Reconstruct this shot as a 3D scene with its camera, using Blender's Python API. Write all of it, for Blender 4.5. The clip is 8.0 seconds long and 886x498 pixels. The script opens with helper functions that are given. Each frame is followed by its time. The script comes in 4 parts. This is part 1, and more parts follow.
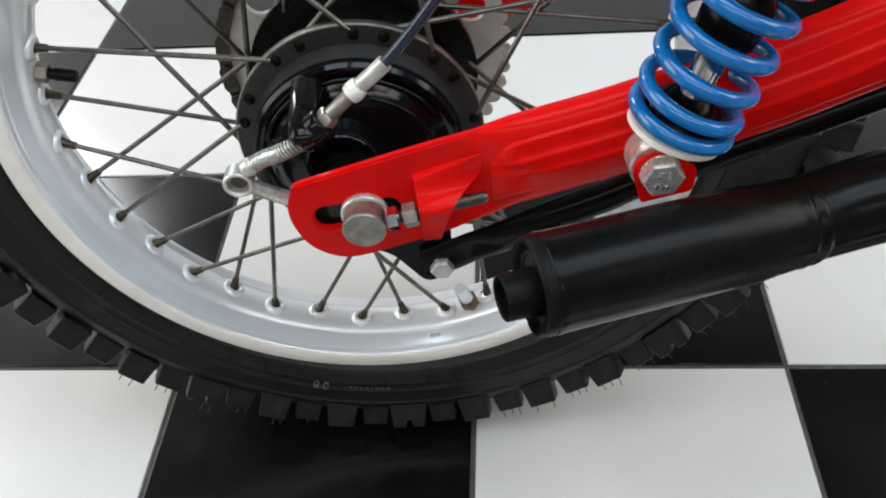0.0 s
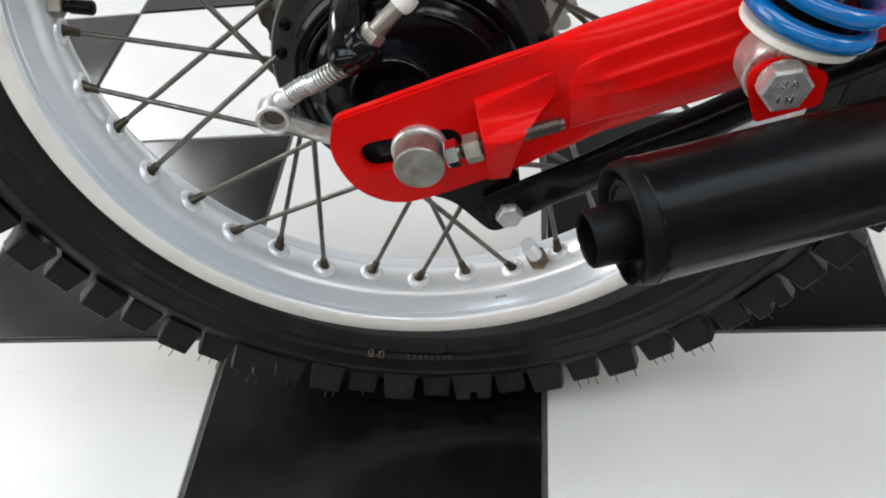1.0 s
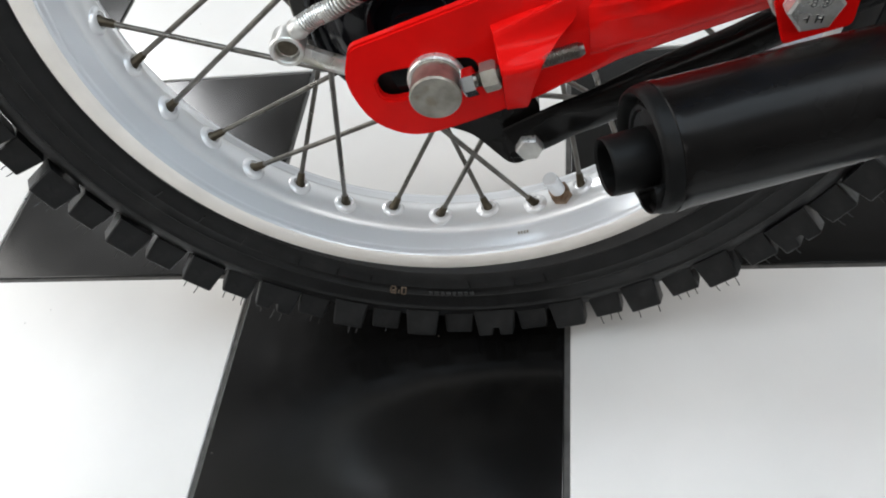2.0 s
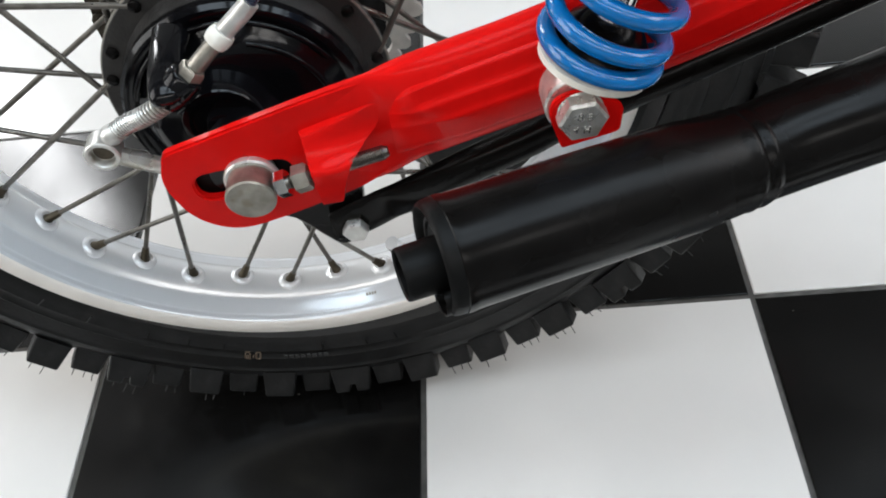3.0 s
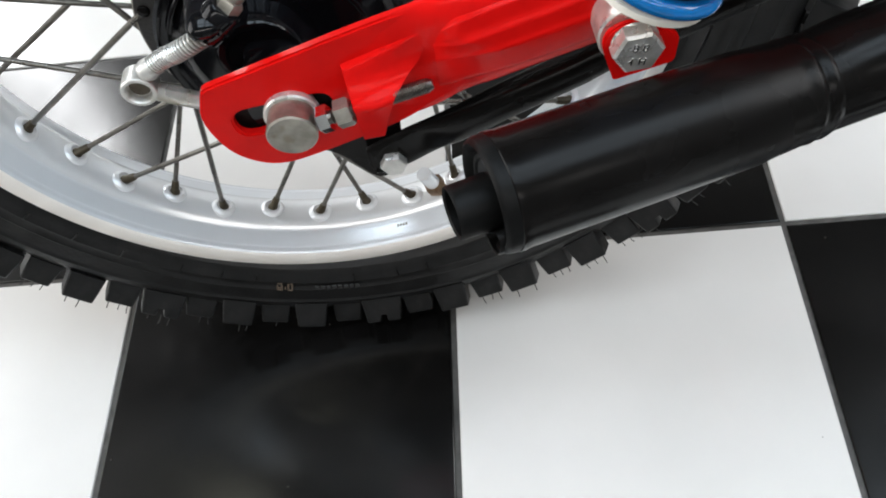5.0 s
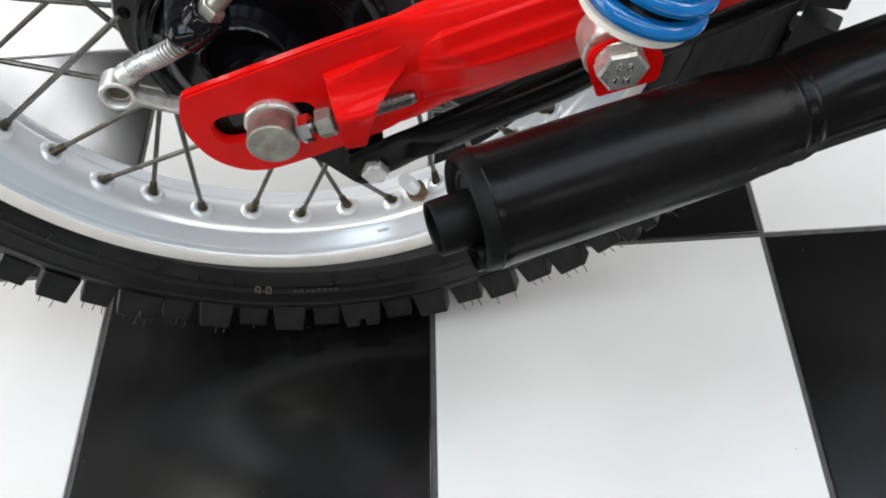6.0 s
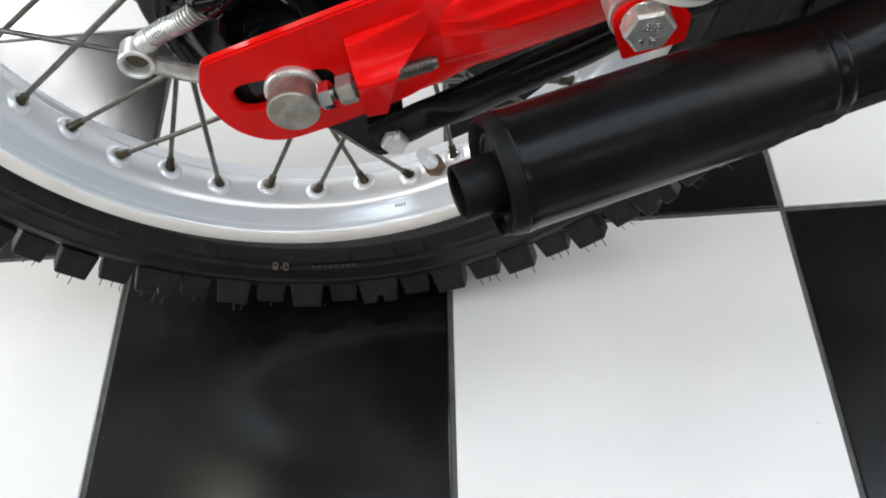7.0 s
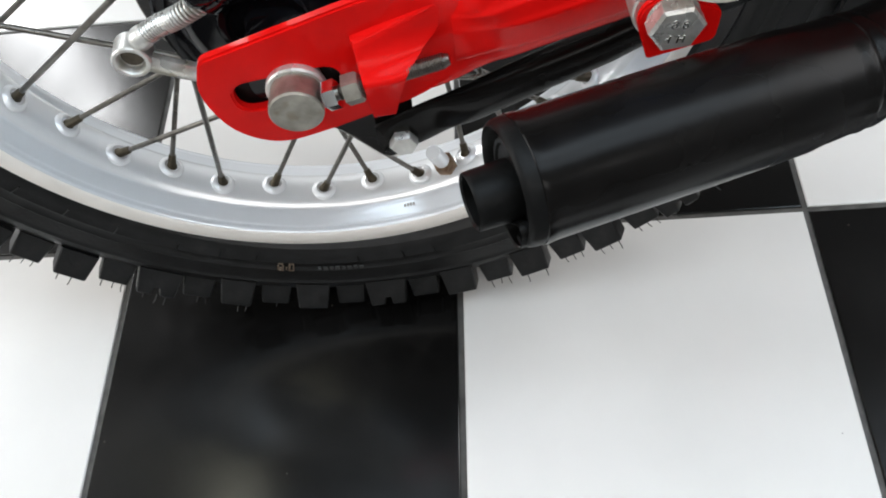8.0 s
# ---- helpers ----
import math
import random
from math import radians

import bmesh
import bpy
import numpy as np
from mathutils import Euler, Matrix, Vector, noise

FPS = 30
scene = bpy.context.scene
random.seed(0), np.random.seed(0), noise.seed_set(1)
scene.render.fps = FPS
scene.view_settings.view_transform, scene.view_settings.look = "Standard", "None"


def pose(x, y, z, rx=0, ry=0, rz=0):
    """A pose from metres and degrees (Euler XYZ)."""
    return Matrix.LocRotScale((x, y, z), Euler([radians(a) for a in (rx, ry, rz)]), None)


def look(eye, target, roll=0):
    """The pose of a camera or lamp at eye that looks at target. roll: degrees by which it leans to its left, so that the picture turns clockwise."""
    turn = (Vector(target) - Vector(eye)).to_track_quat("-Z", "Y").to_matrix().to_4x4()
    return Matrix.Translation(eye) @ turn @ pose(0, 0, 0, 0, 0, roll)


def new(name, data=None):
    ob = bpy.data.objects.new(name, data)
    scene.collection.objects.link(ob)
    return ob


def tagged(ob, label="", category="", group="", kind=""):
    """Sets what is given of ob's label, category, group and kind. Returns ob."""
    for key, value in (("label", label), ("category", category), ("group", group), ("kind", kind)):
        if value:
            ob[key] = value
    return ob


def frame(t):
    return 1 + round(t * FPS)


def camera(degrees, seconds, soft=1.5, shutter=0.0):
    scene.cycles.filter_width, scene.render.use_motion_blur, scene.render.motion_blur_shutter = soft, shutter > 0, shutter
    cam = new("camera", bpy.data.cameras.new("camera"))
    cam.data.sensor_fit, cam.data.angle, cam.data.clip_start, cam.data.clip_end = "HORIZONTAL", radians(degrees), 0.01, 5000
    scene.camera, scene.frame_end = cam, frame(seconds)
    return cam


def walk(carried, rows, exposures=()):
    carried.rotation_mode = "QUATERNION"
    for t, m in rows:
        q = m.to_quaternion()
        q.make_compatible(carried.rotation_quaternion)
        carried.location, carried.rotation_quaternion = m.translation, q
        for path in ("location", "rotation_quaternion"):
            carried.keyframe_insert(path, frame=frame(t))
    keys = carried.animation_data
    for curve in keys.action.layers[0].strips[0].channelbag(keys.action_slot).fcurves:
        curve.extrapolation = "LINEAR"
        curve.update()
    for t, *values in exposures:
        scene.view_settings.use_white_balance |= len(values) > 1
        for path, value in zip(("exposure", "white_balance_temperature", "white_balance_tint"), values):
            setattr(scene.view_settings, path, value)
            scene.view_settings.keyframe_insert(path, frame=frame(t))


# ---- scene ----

# ---------------------------------------------------------------- camera and walk
cam = camera(57.0, 8.0, soft=1.9)
ROWS = [
    (0, 0.3356, -0.4738, 0.6671, 43.69, 3.94, 2.62),
    (0.1, 0.3341, -0.4678, 0.6642, 44.62, 4.04, 4.00),
    (0.2, 0.3327, -0.4619, 0.6614, 45.14, 4.12, 4.91),
    (0.3, 0.3312, -0.4560, 0.6587, 44.91, 4.22, 5.47),
    (0.4, 0.3297, -0.4501, 0.6559, 44.65, 4.31, 5.63),
    (0.5, 0.3282, -0.4442, 0.6531, 44.33, 4.42, 5.00),
    (0.6, 0.3272, -0.4430, 0.6433, 45.16, 5.04, 6.69),
    (0.7, 0.3262, -0.4417, 0.6334, 45.28, 5.68, 7.29),
    (0.8, 0.3253, -0.4405, 0.6235, 44.66, 6.31, 6.93),
    (0.9, 0.3242, -0.4392, 0.6137, 43.40, 6.95, 5.85),
    (1, 0.3232, -0.4381, 0.6038, 42.19, 7.60, 4.56),
    (1.1, 0.3255, -0.4407, 0.5981, 41.64, 7.48, 5.10),
    (1.2, 0.3278, -0.4434, 0.5923, 41.49, 7.36, 5.26),
    (2.3, 0.3280, -0.4322, 0.6023, 37.65, 9.85, 5.54),
    (2.4, 0.3408, -0.4244, 0.6066, 37.47, 9.59, 3.87),
    (2.5, 0.3536, -0.4166, 0.6108, 37.32, 9.34, 3.80),
    (2.6, 0.3576, -0.4167, 0.6152, 37.34, 8.63, 1.16),
    (2.7, 0.3615, -0.4167, 0.6196, 37.39, 7.91, -0.01),
    (2.8, 0.3655, -0.4168, 0.6241, 37.45, 7.18, -0.15),
    (2.9, 0.3695, -0.4168, 0.6285, 38.05, 6.46, -1.39),
    (3, 0.3735, -0.4168, 0.6329, 38.00, 5.73, -1.19),
    (3.1, 0.3742, -0.4169, 0.6335, 37.96, 5.95, -0.44),
    (3.2, 0.3749, -0.4170, 0.6340, 37.37, 6.17, -0.30),
    (3.3, 0.3756, -0.4171, 0.6344, 37.30, 6.40, 0.29),
    (3.4, 0.3764, -0.4172, 0.6349, 36.18, 6.63, -1.32),
    (3.5, 0.3771, -0.4173, 0.6354, 35.26, 6.87, -1.89),
    (3.6, 0.3742, -0.4166, 0.6354, 34.50, 6.64, -1.74),
    (3.8, 0.3682, -0.4155, 0.6353, 34.50, 6.19, -2.08),
    (4, 0.3623, -0.4142, 0.6353, 34.49, 5.74, -1.36),
    (4.2, 0.3582, -0.4127, 0.6350, 33.28, 6.05, -1.32),
    (4.5, 0.3520, -0.4104, 0.6346, 32.88, 6.52, -2.21),
    (4.7, 0.3552, -0.4091, 0.6351, 32.85, 6.86, -1.72),
    (5.8, 0.3533, -0.4029, 0.6358, 31.41, 4.93, -1.16),
    (6, 0.3554, -0.3994, 0.6384, 32.17, 4.69, -1.08),
    (6.1, 0.3553, -0.4002, 0.6392, 32.58, 4.66, -1.99),
    (6.2, 0.3550, -0.4008, 0.6400, 32.57, 4.62, -1.92),
    (6.3, 0.3548, -0.4016, 0.6408, 32.40, 4.60, -2.17),
    (6.4, 0.3545, -0.4022, 0.6417, 32.07, 4.55, -1.65),
    (6.5, 0.3543, -0.4030, 0.6424, 31.41, 4.51, -0.78),
    (6.6, 0.3531, -0.4035, 0.6401, 31.39, 4.69, -0.83),
    (6.7, 0.3519, -0.4039, 0.6378, 30.97, 4.88, -1.07),
    (6.8, 0.3507, -0.4044, 0.6356, 31.01, 5.08, -1.45),
    (7, 0.3483, -0.4054, 0.6309, 31.26, 5.45, -0.99),
    (7.1, 0.3465, -0.4004, 0.6276, 31.58, 5.53, -0.19),
    (7.2, 0.3449, -0.3953, 0.6243, 31.70, 5.61, 0.62),
    (7.3, 0.3431, -0.3903, 0.6211, 31.64, 5.71, 0.48),
    (7.4, 0.3414, -0.3852, 0.6178, 31.68, 5.80, 0.69),
    (7.5, 0.3397, -0.3802, 0.6145, 32.33, 5.89, 0.65),
    (7.6, 0.3412, -0.3814, 0.6150, 32.30, 5.89, 0.84),
    (7.7, 0.3426, -0.3827, 0.6155, 31.81, 5.89, 0.83),
    (7.8, 0.3440, -0.3838, 0.6160, 31.21, 5.92, -0.49),
    (7.9, 0.3455, -0.3851, 0.6165, 30.99, 5.91, 0.17),
    (8, 0.3469, -0.3863, 0.6170, 30.59, 5.92, -0.40),
]
STOPS = [(0.0, 0.18), (1.0, 0.25), (2.5, 0.27), (3.0, 0.25), (3.5, 0.33), (4.5, 0.37), (8.0, 0.37)]
walk(cam, [(r[0], pose(*r[1:])) for r in ROWS], STOPS)

# ---------------------------------------------------------------- world and light
TILE = 0.30
X0, X1, Y0, Y1, HIGH = -6 * TILE, 9 * TILE, -7 * TILE, 7 * TILE, 2.7

world = bpy.data.worlds.new("world")
scene.world = world
world.use_nodes = True
wn = world.node_tree
sky = wn.nodes.new("ShaderNodeTexSky")
sky.sky_type, sky.sun_disc = "NISHITA", False
sky.sun_elevation, sky.sun_rotation = radians(55), radians(346)
wn.nodes["Background"].inputs["Strength"].default_value = 0.12
wn.links.new(sky.outputs["Color"], wn.nodes["Background"].inputs["Color"])

sun = new("sun", bpy.data.lights.new("sun", "SUN"))
sun.data.energy, sun.data.angle, sun.data.color = 3.0, radians(0.5), (1.0, 0.96, 0.9)
sun.matrix_world = look((-1.0, 4.0, 6.0), (0, 0, 0))


def window_light(name, eye, target, wide, high, watts, colour):
    ob = new(name, bpy.data.lights.new(name, "AREA"))
    ob.data.shape, ob.data.size, ob.data.size_y = "RECTANGLE", wide, high
    ob.data.energy, ob.data.color = watts, colour
    ob.matrix_world = look(eye, target)
    return ob


window_light("window_light_far", (-1.57, Y1 - 0.02, 1.75), (-1.57, 0, 1.75), 0.34, 0.95, 20, (0.98, 0.99, 1.0))
for k in range(6):
    x = -1.6 + 4.1 / 6 * (k + 0.5)
    window_light("window_light_near", (x, Y0 + 0.02, 2.15), (x, 0, 2.15), 0.56, 0.48, 4.4, (1.0, 0.97, 0.92))
window_light("window_light_side", (X0 + 0.02, 0.075, 1.4), (0, 0.075, 1.4), 2.2, 2.0, 44, (1.0, 0.975, 0.93))
for z, high, watts in ((1.68, 0.68, 20), (2.36, 0.42, 15)):
    window_light("window_light_right", (X1 - 0.02, 0.45, z), (0, 0.45, z), 2.3, high, watts, (1.0, 0.985, 0.97))


# ---------------------------------------------------------------- materials
def shader(name, colour, rough=0.5, metal=0.0, vary=0.15, scale=60.0, bump=0.1, bump_scale=400.0, coat=0.0, rough_vary=0.1,
           stain=None, stain_scale=12.0, stain_low=0.58, per_object=0.0, stretch=(1, 1, 1), specks=None):
    """A surface with fine grain, broader blotches and an optional stain colour."""
    m = bpy.data.materials.new(name)
    m.use_nodes = True
    t = m.node_tree
    b = t.nodes["Principled BSDF"]
    at = t.nodes.new("ShaderNodeTexCoord")
    stretched = t.nodes.new("ShaderNodeMapping")
    stretched.inputs["Scale"].default_value = stretch
    t.links.new(at.outputs["Object"], stretched.inputs["Vector"])
    where = stretched.outputs["Vector"]

    def cloud(size, detail=4.0):
        n = t.nodes.new("ShaderNodeTexNoise")
        n.inputs["Scale"].default_value, n.inputs["Detail"].default_value = size, detail
        t.links.new(where, n.inputs["Vector"])
        return n.outputs["Fac"]

    def spread(value, low, high, out_low, out_high):
        r = t.nodes.new("ShaderNodeMapRange")
        for key, v in zip(("From Min", "From Max", "To Min", "To Max"), (low, high, out_low, out_high)):
            r.inputs[key].default_value = v
        t.links.new(value, r.inputs["Value"])
        return r.outputs["Result"]

    def mixed(kind, factor, a, c):
        x = t.nodes.new("ShaderNodeMix")
        x.data_type, x.blend_type = "RGBA", kind
        for socket, v in ((x.inputs[0], factor), (x.inputs[6], a), (x.inputs[7], c)):
            if isinstance(v, (tuple, float, int)):
                socket.default_value = v
            else:
                t.links.new(v, socket)
        return x.outputs[2]

    col = mixed("MIX", spread(cloud(scale), 0.3, 0.7, 0.0, 1.0), (*[c * (1 - vary) for c in colour], 1), (*[min(1.0, c * (1 + vary)) for c in colour], 1))
    col = mixed("MULTIPLY", spread(cloud(scale / 9), 0.35, 0.65, 0.0, vary), col, (0.55, 0.55, 0.55, 1))
    if stain:
        col = mixed("MIX", spread(cloud(stain_scale, 6.0), stain_low, stain_low + 0.14, 0.0, 0.8), col, (*stain, 1))
    if specks:
        for size, least, reach in ((16.0, 0.80, 0.022), (42.0, 0.86, 0.035)):
            v = t.nodes.new("ShaderNodeTexVoronoi")
            v.inputs["Scale"].default_value = size
            shifted = t.nodes.new("ShaderNodeVectorMath")
            own = t.nodes.new("ShaderNodeObjectInfo")
            t.links.new(where, shifted.inputs[0])
            t.links.new(own.outputs["Location"], shifted.inputs[1])
            t.links.new(shifted.outputs["Vector"], v.inputs["Vector"])
            pick = t.nodes.new("ShaderNodeSeparateColor")
            t.links.new(v.outputs["Color"], pick.inputs["Color"])
            both = t.nodes.new("ShaderNodeMath")
            both.operation = "MULTIPLY"
            t.links.new(spread(pick.outputs[0], least, least + 0.01, 0.0, 1.0), both.inputs[0])
            t.links.new(spread(v.outputs["Distance"], reach * 0.6, reach, 0.75, 0.0), both.inputs[1])
            col = mixed("MIX", both.outputs["Value"], col, (*specks, 1))
    if per_object:
        info = t.nodes.new("ShaderNodeObjectInfo")
        col = mixed("MULTIPLY", spread(info.outputs["Random"], 0, 1, 0.0, per_object), col, (0.3, 0.3, 0.3, 1))
    t.links.new(col, b.inputs["Base Color"])
    b.inputs["Metallic"].default_value = metal
    t.links.new(spread(cloud(scale / 3), 0.3, 0.7, max(0.02, rough - rough_vary), min(1.0, rough + rough_vary)), b.inputs["Roughness"])
    b.inputs["Coat Weight"].default_value, b.inputs["Coat Roughness"].default_value = coat, 0.06
    if bump:
        n = t.nodes.new("ShaderNodeBump")
        n.inputs["Strength"].default_value, n.inputs["Distance"].default_value = bump, 0.001
        t.links.new(cloud(bump_scale, 2.0), n.inputs["Height"])
        t.links.new(n.outputs["Normal"], b.inputs["Normal"])
    return m


RED = shader("red_paint", (0.72, 0.007, 0.006), 0.19, vary=0.08, scale=40, bump=0.10, bump_scale=60, coat=0.0, rough_vary=0.03)
RED.node_tree.nodes["Principled BSDF"].inputs["Specular IOR Level"].default_value = 0.075
BLUE = shader("blue_paint", (0.0008, 0.140, 0.43), 0.18, vary=0.12, scale=50, bump=0.35, bump_scale=200, coat=0.35, rough_vary=0.05)
BLACK = shader("black_gloss_paint", (0.004, 0.004, 0.005), 0.11, vary=0.3, scale=50, bump=0.12, bump_scale=60, rough_vary=0.04)
BLACK.node_tree.nodes["Principled BSDF"].inputs["Specular IOR Level"].default_value = 0.24
SATIN = shader("black_satin_paint", (0.0052, 0.0046, 0.0043), 0.25, vary=0.25, scale=45, bump=0.15, bump_scale=45, rough_vary=0.08)
SATIN.node_tree.nodes["Principled BSDF"].inputs["Specular IOR Level"].default_value = 0.12
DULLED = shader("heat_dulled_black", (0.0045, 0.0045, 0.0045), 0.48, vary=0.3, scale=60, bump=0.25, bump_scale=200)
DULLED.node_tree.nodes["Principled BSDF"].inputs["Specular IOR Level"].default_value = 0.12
CAST = shader("black_cast_metal", (0.018, 0.0160, 0.0148), 0.42, vary=0.3, scale=60, bump=0.35, bump_scale=500)
RUBBER = shader("tyre_rubber", (0.010, 0.0098, 0.0098), 0.38, vary=0.3, scale=70, bump=0.3, bump_scale=300, stain=(0.026, 0.025, 0.024), stain_scale=25, stain_low=0.6)
RUBBER.node_tree.nodes["Principled BSDF"].inputs["Specular IOR Level"].default_value = 0.30
ALLOY = shader("rim_aluminium", (0.93, 0.945, 0.965), 0.24, 0.36, vary=0.03, scale=14, bump=0.03, bump_scale=900, rough_vary=0.03)
POLISHED = shader("polished_rim_lip", (0.90, 0.93, 0.97), 0.13, 0.32, vary=0.03, scale=20, bump=0.03, bump_scale=700, rough_vary=0.03)
FLANGE = shader("blasted_aluminium", (0.93, 0.885, 0.83), 0.6, 0.0, vary=0.05, scale=40, bump=0.08, bump_scale=700, rough_vary=0.08)
STEEL = shader("spoke_steel", (0.20, 0.188, 0.17), 0.34, 1.0, vary=0.25, scale=120, bump=0.1, rough_vary=0.12)
ZINC = shader("zinc_plate", (0.70, 0.69, 0.66), 0.33, 0.7, vary=0.15, scale=150, bump=0.15, bump_scale=500, rough_vary=0.12, stain=(0.38, 0.36, 0.28), stain_scale=70, stain_low=0.56)
DULL = shader("dull_steel", (0.34, 0.32, 0.28), 0.42, 0.85, vary=0.25, scale=120, bump=0.2, bump_scale=500, stain=(0.2, 0.16, 0.11), stain_scale=90)
BRASS = shader("aged_nipple_brass", (0.095, 0.080, 0.058), 0.4, 0.9, vary=0.3, scale=200, bump=0.1)
RUST = shader("rusty_nut_steel", (0.20, 0.13, 0.08), 0.5, 0.6, vary=0.35, scale=150, bump=0.3, stain=(0.11, 0.05, 0.02), stain_scale=120, stain_low=0.5)
CHROME = shader("bright_chrome", (0.78, 0.78, 0.78), 0.14, 1.0, vary=0.05, scale=60, bump=0.0, rough_vary=0.04)
CREAM = shader("cream_plastic", (0.84, 0.81, 0.74), 0.4, vary=0.1, scale=60, bump=0.1)
CABLE = shader("cable_sheath", (0.014, 0.020, 0.045), 0.2, vary=0.2, scale=60, bump=0.1, coat=0.4)
CARRIER = shader("bare_sprocket_alloy", (0.68, 0.65, 0.60), 0.5, 0.35, vary=0.15, scale=60, bump=0.15, stain=(0.35, 0.33, 0.30), stain_scale=30)
CHAIN = shader("oily_chain_steel", (0.10, 0.085, 0.065), 0.4, 0.8, vary=0.35, scale=150, bump=0.2)
MARK = shader("pale_tyre_marking", (0.17, 0.125, 0.09), 0.7, vary=0.3, scale=300, bump=0.0)
GREY_MARK = shader("grey_tyre_marking", (0.05, 0.05, 0.05), 0.6, vary=0.3, scale=300, bump=0.0)
WHITE_TILE = shader("white_glazed_tile", (0.67, 0.655, 0.635), 0.16, vary=0.03, scale=9, bump=0.05, bump_scale=60, per_object=0.06, rough_vary=0.06,
                    stain=(0.62, 0.60, 0.56), stain_scale=6, stain_low=0.66, specks=(0.16, 0.15, 0.14))
BLACK_TILE = shader("black_glazed_tile", (0.0046, 0.0044, 0.0043), 0.17, vary=0.3, scale=14, bump=0.04, bump_scale=110, per_object=0.2, rough_vary=0.07,
                    stain=(0.009, 0.009, 0.0085), stain_scale=8, stain_low=0.66, specks=(0.16, 0.15, 0.13))
GROUT = shader("dark_grout", (0.075, 0.072, 0.068), 0.85, vary=0.35, scale=90, bump=0.5, bump_scale=900)
PLASTER = shader("grey_plaster", (0.22, 0.22, 0.215), 0.8, vary=0.05, scale=6, bump=0.2, bump_scale=120)
CEILING = shader("dark_ceiling", (0.06, 0.06, 0.06), 0.85, vary=0.08, scale=5, bump=0.2, bump_scale=90)
FRAME = shader("white_window_frame", (0.7, 0.7, 0.7), 0.4, vary=0.05, scale=30, bump=0.05)
REFLECTOR = shader("white_reflector", (0.72, 0.72, 0.72), 0.5, vary=0.04, scale=8, bump=0.1, bump_scale=90)
PAVING = shader("outside_paving", (0.32, 0.31, 0.29), 0.85, vary=0.2, scale=4, bump=0.3, bump_scale=40)


def glow(name, colour, strength):
    m = bpy.data.materials.new(name)
    m.use_nodes = True
    b = m.node_tree.nodes["Principled BSDF"]
    b.inputs["Base Color"].default_value = (0.8, 0.8, 0.8, 1)
    b.inputs["Emission Color"].default_value = (*colour, 1)
    b.inputs["Emission Strength"].default_value = strength
    return m


# cool glow of the added fill panels overhead
FILL_GLOW = glow("fill_glow", (0.70, 0.86, 1.0), 4.2)
BULB = glow("lit_spot", (1.0, 0.97, 0.74), 12.0)

GLASS = bpy.data.materials.new("window_glass")
GLASS.use_nodes = True
GLASS.node_tree.nodes["Principled BSDF"].inputs["Transmission Weight"].default_value = 1.0
GLASS.node_tree.nodes["Principled BSDF"].inputs["Roughness"].default_value = 0.02


# ---------------------------------------------------------------- mesh helpers
def mesh_of(name, bm, material, smooth=True):
    bmesh.ops.recalc_face_normals(bm, faces=bm.faces)
    me = bpy.data.meshes.new(name)
    bm.to_mesh(me)
    bm.free()
    me.materials.append(material)
    if smooth:
        for p in me.polygons:
            p.use_smooth = True
        me.set_sharp_from_angle(angle=radians(38))
    return me


def part(name, bm, material, parent, label="", at=None, smooth=True):
    """Links a bmesh as one mesh object under a thing or under a part."""
    ob = new(name, bm if isinstance(bm, bpy.types.Mesh) else mesh_of(name, bm, material, smooth))
    ob.parent = parent
    if at is not None:
        ob.matrix_basis = at
    return tagged(ob, label)


def lathe(profile, segs=96, closed=True):
    """Turns (y, radius) pairs round the y axis."""
    bm = bmesh.new()
    rings = []
    for k in range(segs):
        a = 2 * math.pi * k / segs
        rings.append([bm.verts.new((r * math.sin(a), y, -r * math.cos(a))) for y, r in profile])
    n = len(profile)
    for k in range(segs):
        p, q = rings[k], rings[(k + 1) % segs]
        for i in range(n if closed else n - 1):
            bm.faces.new((p[i], p[(i + 1) % n], q[(i + 1) % n], q[i]))
    return bm


def smooth_line(points, steps=6):
    """A Catmull-Rom line through the points (of any width)."""
    p = [np.array(v, float) for v in points]
    p = [2 * p[0] - p[1]] + p + [2 * p[-1] - p[-2]]
    out = []
    for i in range(1, len(p) - 2):
        for k in range(steps):
            t = k / steps
            a, b, c, d = p[i - 1 : i + 3]
            out.append(0.5 * (2 * b + (c - a) * t + (2 * a - 5 * b + 4 * c - d) * t * t + (3 * b - a - 3 * c + d) * t**3))
    out.append(p[-2])
    return out


